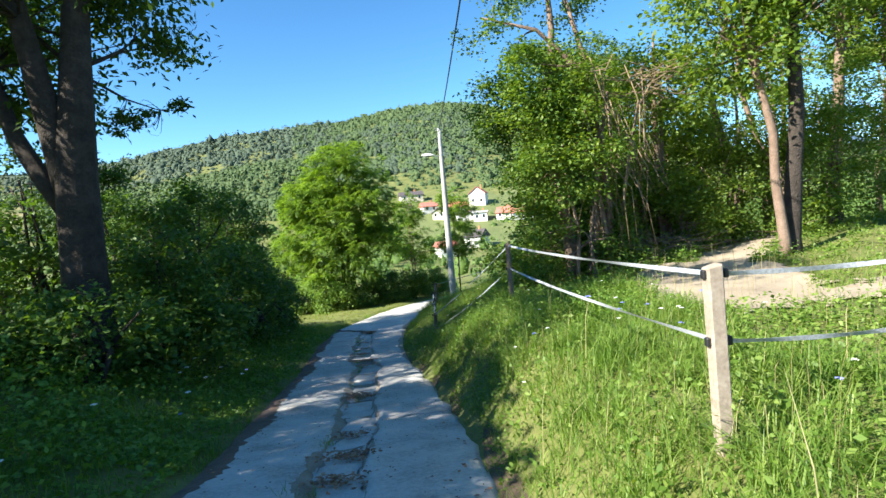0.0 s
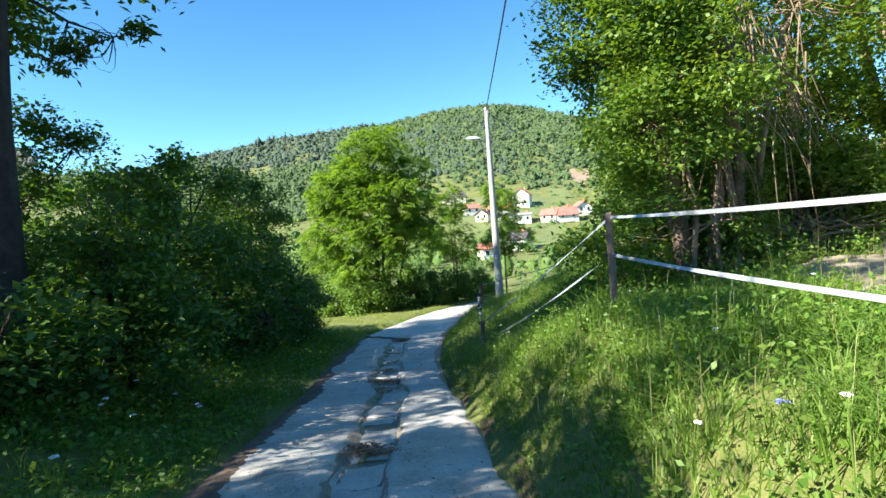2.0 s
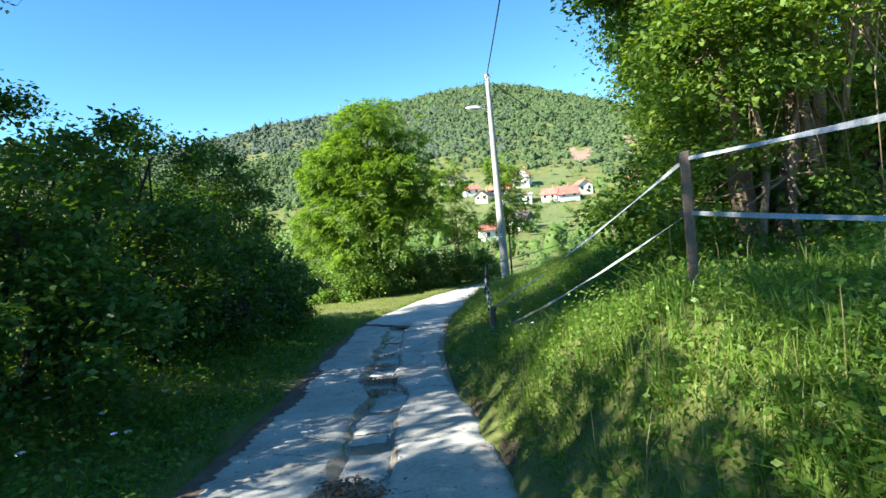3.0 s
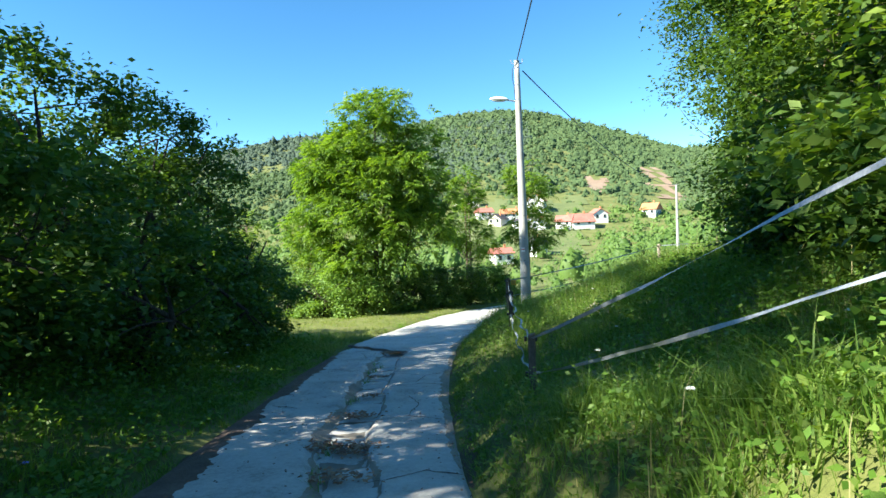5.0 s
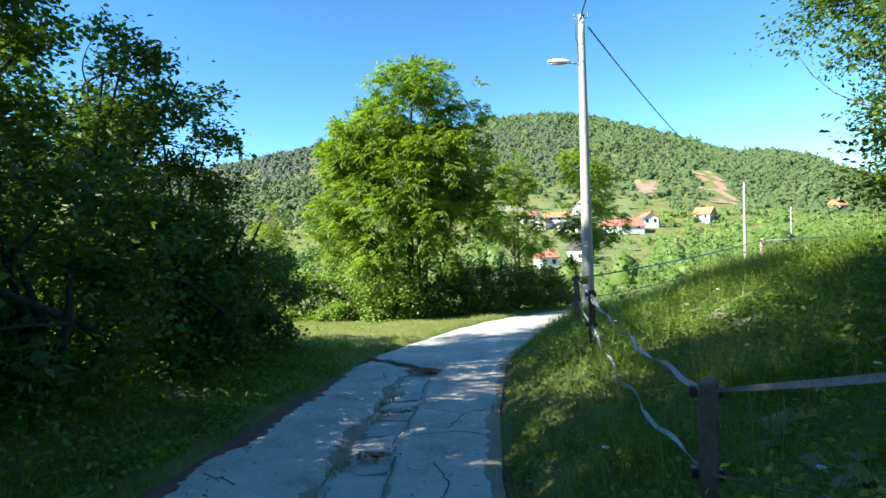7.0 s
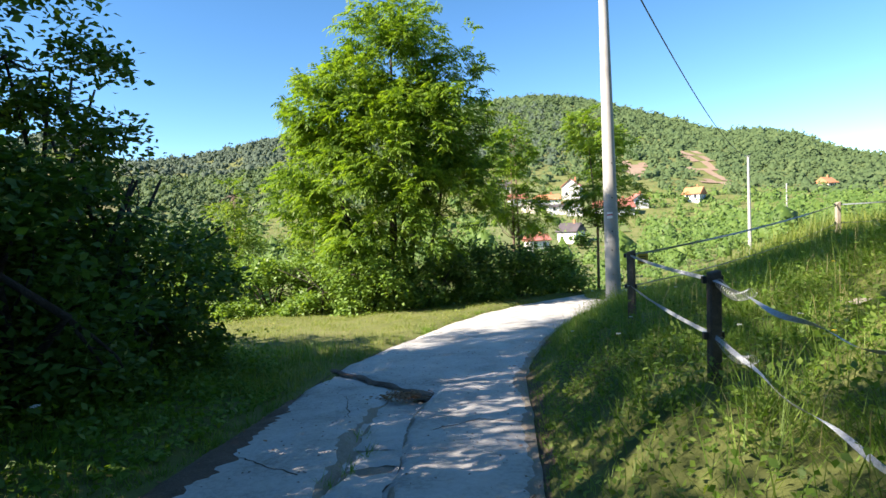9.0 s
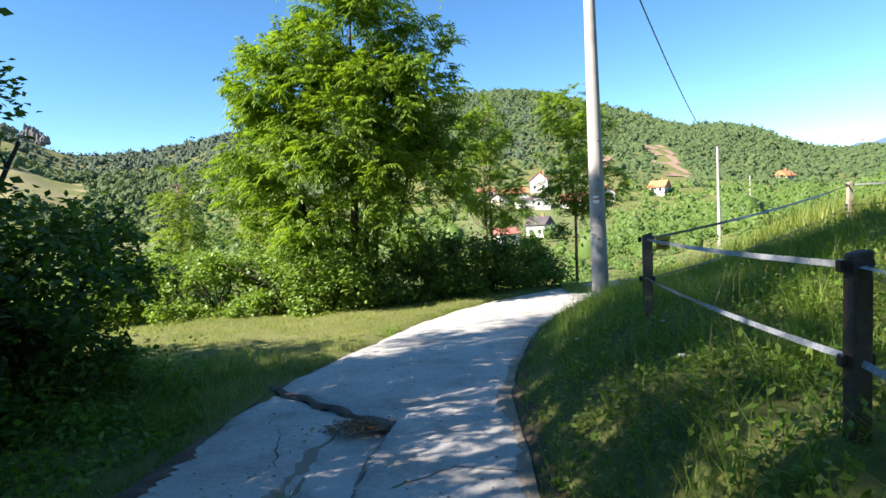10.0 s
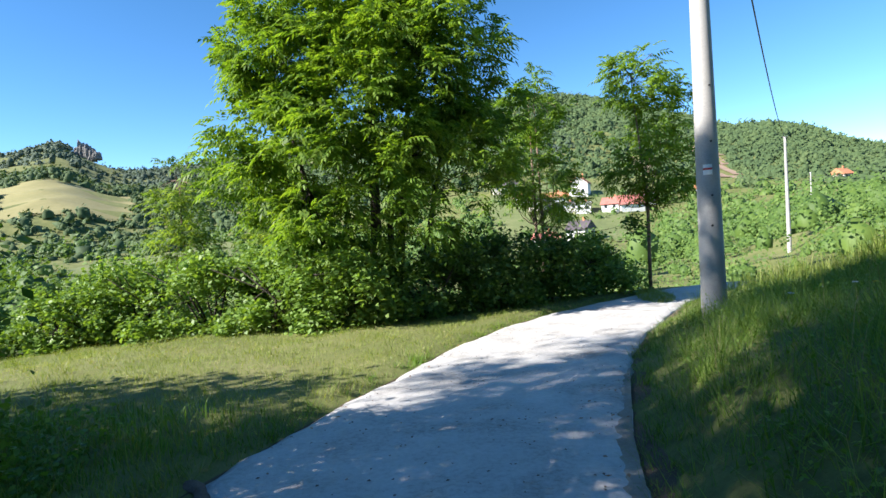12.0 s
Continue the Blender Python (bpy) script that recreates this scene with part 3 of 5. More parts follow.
for k, pts in enumerate((((-1.75, 12.6), (-1.3, 12.9), (-0.95, 12.75)), ((-2.2, 14.6), (-1.8, 14.9), (-1.3, 14.7)), ((-1.8, 14.9), (-1.75, 15.6), (-2.0, 16.2)), ((-2.4, 17.0), (-1.9, 17.2), (-1.5, 17.0)), ((-2.5, 18.3), (-2.0, 18.1), (-1.6, 18.5)), ((-2.0, 18.1), (-2.05, 17.2)), ((-3.3, 15.4), (-3.8, 15.7)), ((-3.4, 18.7), (-4.3, 19.2)), ((-2.6, 19.9), (-2.2, 20.3), (-1.7, 20.1)), ((-3.9, 21.3), (-3.5, 20.2)), ((-1.0, 32.2), (0.2, 31.4)), ((-0.9, 6.9), (0.0, 7.2)), ((-2.6, 10.2), (-2.0, 10.0)))):
    crack(pts, 0.009 if k != 10 else 0.02, 60 + k)

# dark soil packed into the broken joint across the lane
verts, faces = [], []
for i in range(46):
    x = -4.75 + 1.9 * i / 45
    y, w = 21.55 - (x + 3.1) * 0.95 + 0.04 * math.sin(i * 0.5), 0.055 + 0.015 * math.sin(i * 0.9) + rr.uniform(-0.012, 0.012) + 0.05 * (i > 36)
    for k in (-1.0, -0.4, 0.4, 1.0):
        px, py = x + w * k * 0.69, y + w * k * 0.72
        verts.append((px, py, float(interp(py, ROAD_Z)) + 0.012 * float(bumps(px, py, 1.7)) + (0.006 if abs(k) < 0.5 else -0.03)))
    if i:
        a = (i - 1) * 4
        faces += [(a + k, a + k + 1, a + k + 5, a + k + 4) for k in range(3)]
mesh_ob("joint_soil", verts, faces, M_MOULD, road, "dark soil in the broken slab joint", True)

# drifts of brown leaves in the gutter
rng = np.random.default_rng(8)
for k, (dy, dx, count, spread) in enumerate(((4.6, 0.0, 150, 0.13), (5.4, 0.05, 220, 0.15), (6.3, 0, 90, 0.12), (9.1, 0.05, 260, 0.15), (9.35, -0.05, 120, 0.12), (12.8, -0.05, 120, 0.14), (13.6, 0.1, 240, 0.17), (13.7, -0.22, 130, 0.12), (15.0, 0, 150, 0.15), (16.3, 0.08, 70, 0.1), (18.1, 0, 60, 0.1), (21.35, -0.02, 420, 0.17))):
    cx = float(interp(dy, RUT)) + dx
    p = np.stack([rng.normal(cx, spread, count), rng.normal(dy, spread * 0.7, count), np.zeros(count)], -1)
    p[:, 2] = interp(p[:, 1], ROAD_Z) - 0.02 + rng.uniform(0, 0.03, count)
    lv = leaves(rng, p, 0.06, 0.035, 0.0, 0.25)
    lv[:, :, 2] = p[:, None, 2] + (lv[:, :, 2] - p[:, None, 2]) * 0.4
    tagged(quads_ob("leaf_litter", lv, M_DEAD), "drift of brown dead leaves in the gutter", "dead leaves", "gutter leaves", "stuff")
count = 260
yy = rng.uniform(2, 30, count)
l, r = interp(yy, EDGE_L), interp(yy, EDGE_R)
side = rng.choice((0.0, 1.0), count, p=(0.6, 0.4))
xx = np.where(side < 0.5, l + np.abs(rng.normal(0, 0.25, count)), r - np.abs(rng.normal(0, 0.2, count)))
p = np.stack([xx, yy, interp(yy, ROAD_Z) + 0.012], -1)
lv = leaves(rng, p, 0.05, 0.03, 0, 0.2)
lv[:, :, 2] = p[:, None, 2] + (lv[:, :, 2] - p[:, None, 2]) * 0.25
tagged(quads_ob("scattered_leaves", lv, M_DEAD), "scattered brown leaves along the lane's edges", "dead leaves", "", "stuff")


gy = rng.uniform(2, 30, 1500)
gl, gr = interp(gy, EDGE_L), interp(gy, EDGE_R)
gx = gl + (gr - gl) * rng.beta(0.7, 0.7, 1500)
p = np.array([(u, v, road_top(u, v, c, d) + 0.006) for u, v, c, d in zip(gx.tolist(), gy.tolist(), gl.tolist(), gr.tolist())])
lv = leaves(rng, p, 0.026, 0.02, 0, 0.5)
lv[:, :, 2] = p[:, None, 2] + (lv[:, :, 2] - p[:, None, 2]) * 0.4
tagged(quads_ob("lane_grit", lv, M_MOULD), "fine grit and leaf crumbs strewn over the lane", "grit", "", "stuff")


# ---- grass ----
def blades(rng, x, y, height, width, lean=0.5, droop=0.35, single=False):
    """Bent grass blades as three-sided strips: quads (count * 2, 4, 3)."""
    k = len(x)
    z = ground_z(x, y) - 0.02
    b = np.stack([x, y, z], -1)
    h = (height * rng.uniform(0.45, 1.35, k))[:, None]
    t = rng.uniform(0, 2 * math.pi, k)
    d = np.stack([np.cos(t), np.sin(t), np.zeros(k)], -1) * (lean * rng.uniform(0.1, 1.2, k))[:, None]
    s = np.stack([-np.sin(t), np.cos(t), np.zeros(k)], -1) * (width * rng.uniform(0.6, 1.4, k))[:, None] * 0.5
    up = np.array((0, 0, 1.0))
    m = b + (up * 0.62 + d * 0.35) * h
    tip = b + (up * (1 - droop * rng.uniform(0, 1, (k, 1))) + d) * h
    if single:
        return np.stack([b - s, b + s, tip + s * 0.15, tip - s * 0.15], 1)
    q1 = np.stack([b - s, b + s, m + s * 0.85, m - s * 0.85], 1)
    q2 = np.stack([m - s * 0.85, m + s * 0.85, tip + s * 0.12, tip - s * 0.12], 1)
    return np.concatenate([q1, q2])


def tufted(rng, count, x0, x1, y0, y1, keep, clump=0.35, per=14):
    """Positions in tufts."""
    n = count // per
    cx, cy = rng.uniform(x0, x1, n), rng.uniform(y0, y1, n)
    x = (cx[:, None] + rng.normal(0, clump, (n, per))).reshape(-1)
    y = (cy[:, None] + rng.normal(0, clump, (n, per))).reshape(-1)
    ok = keep(x, y)
    return x[ok], y[ok]


rng = np.random.default_rng(21)
on_right = lambda x, y: x > interp(y, EDGE_R) + 0.03
on_left = lambda x, y: x < interp(y, EDGE_L) - 0.04
bare = lambda x, y: ~trodden(x, y, 0.12) & ~trail(x, y, 0.05)


def grow(name, label, count, x0, x1, y0, y1, keep, height, width, material, tuft=0.12, single=False, per=14, lean=0.8):
    x, y = tufted(rng, count, x0, x1, y0, y1, keep, tuft, per)
    h = height(x, y) * (0.8 + 0.5 * bumps(x, y, 1.9, 3.0) + 0.25 * bumps(x, y, 5.1, 1.0))
    return tagged(quads_ob(name, blades(rng, x, y, np.maximum(h, 0.04), width, lean, 0.35, single), material), label, "grass", "", "stuff")


def weeds(name, label, count, x0, x1, y0, y1, keep, top, leaf, material):
    """Broad-leaved herbs: leaves in loose clumps up to a height."""
    x, y = tufted(rng, count, x0, x1, y0, y1, keep, 0.13, 22)
    h = np.abs(rng.normal(0, 0.5, len(x))) * top(x, y) * (0.7 + 0.5 * bumps(x, y, 1.1, 5.0)) + 0.02
    p = np.stack([x, y, ground_z(x, y) + h], -1)
    return tagged(quads_ob(name, leaves(rng, p, leaf, leaf * 0.6, 0.15), material), label, "weeds", "", "stuff")


off_r = lambda x, y: np.clip((x - interp(y, EDGE_R)) / 0.7, 0.25, 1.0)
off_l = lambda x, y: np.clip((interp(y, EDGE_L) - x) / 0.8, 0.2, 1.0)
grow("bank_grass", "long green grass on the sunny bank", 50000, -1.6, 3.0, 1.2, 13, on_right, lambda x, y: 0.28 * off_r(x, y), 0.008, M_GRASS, 0.10, False, 26, 1.15)
grow("bank_grass", "long shaded grass on the bank below the fence", 50000, -2.0, 3.0, 13, 30, lambda x, y: on_right(x, y) & ~trail(x, y, 0.05), lambda x, y: 0.34 * off_r(x, y), 0.008, M_GRASS, 0.11, True, 26, 1.15)
grow("paddock_grass", "uneven grazed grass and weeds in the paddock", 50000, 2.4, 14, 2, 34, lambda x, y: bare(x, y) & on_right(x, y), lambda x, y: 0.16 + 0 * x, 0.013, M_GRASS, 0.2, True)
grow("shaded_verge_grass", "shaded verge grass beside the lane", 46000, -8.5, -2.2, 1, 24.6, lambda x, y: on_left(x, y) & (x > interp(y, EDGE_L) - 2.4 - 1.5 * (y > 20)), lambda x, y: 0.22 * off_l(x, y), 0.010, M_GRASS_SHADED)
grow("meadow_grass", "short mown grass strip between lane and hedge", 135000, -15, 2.5, 21, 34.5, on_left, lambda x, y: 0.115 + 0.17 * smooth((26.0 - y) / 4), 0.0075, M_MEADOW, 0.16, True, 12, 1.0)
grow("meadow_thatch", "dry straw-coloured thatch in the mown grass", 16000, -13, 2.0, 23, 33, lambda x, y: on_left(x, y) & (bumps(x, y, 0.8, 2.0) + 0.5 * bumps(x, y, 2.6) > 0.05), lambda x, y: 0.085 + 0 * x, 0.009, M_STRAW, 0.2, True, 10, 1.6)
grow("field_grass", "tall pale grass in the field beyond the pole", 30000, 2.5, 16, 27, 46, lambda x, y: x > interp(y, EDGE_R) + 0.25, lambda x, y: 0.55 + 0 * x, 0.016, M_MEADOW, 0.25, True, 12, 0.6)
weeds("verge_weeds", "dense shaded nettles and herbs beside the lane", 72000, -8.4, -2.3, 1.5, 24.0, lambda x, y: on_left(x, y) & (x > interp(y, EDGE_L) - 3.8) & (x < interp(y, EDGE_L) - 0.2 - 0.5 * np.clip(y - 21.5, 0, 3)), lambda x, y: 0.75 * np.clip((interp(y, EDGE_L) - x - 0.3) / 1.5, 0.05, 1.0), 0.075, M_GRASS_SHADED)
weeds("bank_weeds", "clover and broad-leaved herbs among the grass", 52000, -1.6, 4.5, 1.2, 22, lambda x, y: on_right(x, y) & bare(x, y), lambda x, y: 0.26 * off_r(x, y), 0.05, M_GRASS)
weeds("bank_nettles", "lush broad-leaved nettles on the shaded bank", 30000, -1.0, 4.0, 6.5, 14.5, lambda x, y: on_right(x, y) & bare(x, y) & (x > interp(y, EDGE_R) + 0.5), lambda x, y: 0.34 * off_r(x, y), 0.043, M_GRASS_SHADED)
weeds("fence_weeds", "tall dark nettles and herbs along the fence", 20000, -1.6, 4.0, 18.5, 31, lambda x, y: on_right(x, y) & (x > interp(y, EDGE_R) + 0.45), lambda x, y: 0.34 * off_r(x, y), 0.032, M_GRASS_SHADED)
weeds("paddock_weeds", "tall broad-leaved weeds under the paddock trees", 26000, 0.8, 6, 9.5, 19, lambda x, y: bare(x, y) & on_right(x, y) & (x > interp(y, FENCE_X) + 0.4), lambda x, y: 0.42 + 0 * x, 0.06, M_GRASS_SHADED)
weeds("paddock_herbs", "low broad-leaved herbs in the paddock grass", 20000, 3.0, 13, 4.5, 16, bare, lambda x, y: 0.22 + 0 * x, 0.06, M_GRASS)
grow("dry_stems", "tall dry grass stems standing over the bank", 2600, -1.2, 5.5, 1.5, 28, lambda x, y: on_right(x, y) & (x > interp(y, EDGE_R) + 0.3), lambda x, y: 0.6 + 0 * x, 0.004, M_STRAW, 0.5, False, 5, 0.35)


def flowers(name, label, count, x0, x1, y0, y1, keep, stalk, head, petals, material):
    """Single flowers on thin stalks: flat heads of small petals."""
    x, y = rng.uniform(x0, x1, count * 3), rng.uniform(y0, y1, count * 3)
    ok = keep(x, y)
    for fx, fy in zip(x[ok][:count], y[ok][:count]):
        h = stalk * rng.uniform(0.7, 1.3)
        lean = rng.normal(0, 0.06, 2)
        f = thing(name, (fx, fy, gz(fx, fy)), label, "flower", name + " in the grass")
        v, fc = tube([(0, 0, -0.02), (lean[0] * 0.4, lean[1] * 0.4, h * 0.5), (lean[0], lean[1], h)], [0.004, 0.003, 0.002], 5)
        mesh_ob("stalk", v, fc, M_GRASS, f)
        a = rng.uniform(0, 2 * math.pi, petals)
        r = head * np.sqrt(rng.uniform(0.02, 1, petals))
        c = np.stack([lean[0] + r * np.cos(a), lean[1] + r * np.sin(a), h + head * 0.25 * (1 - (r / head) ** 2)], -1)
        q = leaves(rng, c, head * 0.55, head * 0.45, -0.2, 0.2)
        quads_ob("flower_head", q, material, f)




def fringe(name, label, table, side, height, material):
    """Tufts that hang over the lane's edge."""
    n = 900
    cy = rng.uniform(1, 34, n)
    cx = interp(cy, table) + side * np.abs(rng.normal(0.05, 0.09, n))
    x = (cx[:, None] + rng.normal(0, 0.03, (n, 13))).reshape(-1)
    y = (cy[:, None] + rng.normal(0, 0.05, (n, 13))).reshape(-1)
    q = blades(rng, x, y, height * (0.7 + 0.5 * bumps(x, y, 1.3, 4.0)), 0.008, 1.0, 0.4, True)
    return tagged(quads_ob(name, q, material), label, "grass", "", "stuff")


n = 26
cy = np.concatenate([rng.uniform(2.2, 4.6, 12), rng.uniform(5, 20, n - 12)])
cx = interp(cy, RUT) - 0.2 + rng.normal(0, 0.07, n) - np.where(cy < 4.6, 0.12, 0)
q = blades(rng, (cx[:, None] + rng.normal(0, 0.035, (n, 26))).reshape(-1), (cy[:, None] + rng.normal(0, 0.07, (n, 26))).reshape(-1), 0.1, 0.007, 1.2, 0.4, True)
q[:, :, 2] += 0.1
tagged(quads_ob("gutter_grass", q, M_GRASS_SHADED), "small green tufts rooted in the gutter", "grass", "", "stuff")
ang, rad = rng.uniform(0, 2 * math.pi, 2600), np.sqrt(rng.uniform(0, 1, 2600))
q = blades(rng, 0.62 + 0.42 * rad * np.cos(ang) + 0.1 * rad * np.sin(ang), 34.1 + 1.35 * rad * np.sin(ang), 0.13, 0.009, 0.9, 0.4, True)
q[:, :, 2] += 0.13
tagged(quads_ob("fork_grass", q, M_MEADOW), "grass strip in the fork of the lane", "grass", "", "stuff")
fringe("edge_grass", "short tufts along the lane's verge edge", EDGE_L, -1, 0.12, M_GRASS_SHADED)
fringe("edge_grass", "tufts overhanging the lane below the bank", EDGE_R, 1, 0.16, M_GRASS)
flowers("white_umbel", "white lace-like umbel flower on a thin stalk", 14, 0.2, 3.2, 2.2, 9.5, lambda x, y: x > interp(y, EDGE_R) + 0.35, 0.42, 0.018, 48, M_FLOWERW)
flowers("white_umbel", "white lace-like umbel flower in shaded grass", 20, -1.4, 1.5, 10, 24, lambda x, y: x > interp(y, EDGE_R) + 0.35, 0.36, 0.018, 48, M_FLOWERW)
flowers("white_umbel", "white umbel flower among dark verge weeds", 14, -5.6, -2.6, 3, 21, lambda x, y: (x < interp(y, EDGE_L) - 0.4) & (x > interp(y, EDGE_L) - 1.6), 0.45, 0.032, 46, M_FLOWERW)
flowers("blue_chicory", "pale blue chicory flower in the grass", 9, 0.4, 2.4, 2.4, 6.5, lambda x, y: x > interp(y, EDGE_R) + 0.3, 0.42, 0.024, 22, M_FLOWERB)
flowers("blue_chicory", "pale blue chicory flower on the shaded verge", 4, -4.2, -3.0, 6, 12, lambda x, y: (x < interp(y, EDGE_L) - 0.4) & (x > interp(y, EDGE_L) - 1.2), 0.45, 0.026, 22, M_FLOWERB)
flowers("yellow_flower", "small yellow wild flower in the grass", 26, -1.2, 3.0, 3, 25, lambda x, y: x > interp(y, EDGE_R) + 0.3, 0.38, 0.016, 16, M_FLOWERY)


# ---- fence of white tape ----
POSTS = (("A", 1.45, 3.0, 1.21, 0.042, M_WOODP), ("B", 1.05, 9.0, 1.08, 0.034, M_WOODB), ("D", -0.36, 14.3, -0.87, 0.038, M_WOODB), ("H", -0.46, 18.7, -0.93, 0.037, M_WOODD), ("G", -0.43, 21.8, -1.0, 0.042, M_WOODB), ("F", 4.63, 27.3, -0.57, 0.04, M_WOODP), ("K", 11.5, 29.5, -0.35, 0.04, M_WOODP), ("Z", 3.2, 3.1, 1.22, 0.042, M_WOODP))
BANDS = {}
for key, px, py, top, half, wood in POSTS:
    foot = gz(px, py)
    label = "weathered pale square fence post in long grass" if wood is M_WOODP else "brown weathered square fence post in the grass" if wood is M_WOODB else "dark weathered fence post with black insulators"
    post = thing("fence_post", (px, py, foot), label, "fence post", "fence posts", rr.uniform(-25, 25))
    bm = bmesh.new()
    hgt = top - foot
    box(bm, -half, half, -half, half, -0.1, hgt, 0.008)
    for v in bm.verts:
        v.co.x += 0.012 * math.sin(v.co.z * 3 + px) * (v.co.z > 0.1)
        if v.co.z > hgt - 0.02:
            v.co.z += 0.3 * v.co.x * rr.uniform(0.6, 1)
    part("shaft", bm, wood, post)
    BANDS[key] = []
    for dz in (0.05, 0.42):
        BANDS[key].append(Vector((px, py, top - dz)))
        for sx in (-1, 1):
            bm = bmesh.new()
            box(bm, sx * half, sx * (half + 0.03), -0.02, 0.02, hgt - dz - 0.025, hgt - dz + 0.025, 0.006)
            part("insulator", bm, M_BLACK, post, "black plastic insulator")


def tape(a, b, sag, width, twist, wave, seed, label, group="fence tapes"):
    r = random.Random(seed)
    n = max(24, int((b - a).length * 14))
    verts, faces = [], []
    d = (b - a).normalized()
    side = d.cross(Vector((0, 0, 1))).normalized()
    for i in range(n + 1):
        t = i / n
        p = a.lerp(b, t) - Vector((0, 0, sag * 4 * t * (1 - t)))
        p += Vector((0, 0, wave * math.sin(t * 31 + seed) * math.sin(t * 13) * math.sin(math.pi * t))) + side * wave * math.cos(t * 23 + seed) * math.sin(math.pi * t)
        an = twist * math.sin(t * 5 + seed) + twist * 0.6 * math.sin(t * 17 + seed * 2)
        w = (Vector((0, 0, 1)) * math.cos(an) + side * math.sin(an)) * width / 2
        q = side * 0.0012 * math.cos(an)
        verts += [p - w - q, p + w - q, p + w + q, p - w + q]
        if i:
            k = (i - 1) * 4
            faces += [(k + j, k + (j + 1) % 4, k + 4 + (j + 1) % 4, k + 4 + j) for j in range(4)]
    faces += [(3, 2, 1, 0), tuple(range(n * 4, n * 4 + 4))]
    return tagged(mesh_ob("fence_tape", verts, faces, M_TAPE), label, "fence tape", group)


for i, (a, b, sag, tw, wv) in enumerate((("Z", "A", 0.03, 0.5, 0.0), ("A", "B", 0.03, 0.5, 0.0), ("B", "D", 0.05, 0.8, 0.004), ("D", "H", 0.10, 1.6, 0.03), ("H", "G", 0.02, 0.4, 0.0), ("G", "F", 0.06, 0.5, 0.0), ("F", "K", 0.05, 0.5, 0.0))):
    for j in (0, 1):
        if (a, b, j) == ("G", "F", 1):
            tape(BANDS[a][j], BANDS[b][j], 0.1, 0.012, 0.2, 0, i * 3 + j, "thin white fence cord strung across the paddock")
            continue
        tape(BANDS[a][j], BANDS[b][j], sag * (1 + j * 0.4), 0.028, tw, wv, i * 3 + j, "curled white electric-fence tape" if wv > 0.01 else "taut white electric-fence tape between posts")
for j in (0, 1):
    a, b = BANDS["H"][j], BANDS["D"][j]
    d = (b - a).normalized()
    pts = []
    for i in range(240):
        t = i / 239
        c = a + d * (0.12 + 0.5 * t) - Vector((0, 0, 0.05 * math.sin(math.pi * t) + 0.01))
        an = t * 2 * math.pi * 17
        pts.append(c + Vector((math.cos(an) * 0.026, 0, math.sin(an) * 0.026)))
    v, f = tube(pts, [0.0014] * len(pts), 4)
    tagged(mesh_ob("gate_spring", v, f, M_STEEL, None, "", True), "coiled steel gate spring along the tape", "spring", "gate springs")
sign = thing("warning_sign", (-0.35, 21.76, -1.09), "small yellow warning plate hung on the fence tape", "sign")
bm = bmesh.new()
box(bm, 0, 0.12, -0.004, 0.004, -0.06, 0.06, 0.002)
part("plate", bm, M_YELLOW, sign)
for k in range(3):
    bm = bmesh.new()
    box(bm, 0.02, 0.10, -0.0065, -0.0045, 0.02 - k * 0.028, 0.03 - k * 0.028)
    part("print_bar", bm, M_BLACK, sign, "dark printed line")

# ---- concrete power pole with a street lamp ----
POLE, TOP = (0.33, 28.45, gz(0.33, 28.45)), 5.95


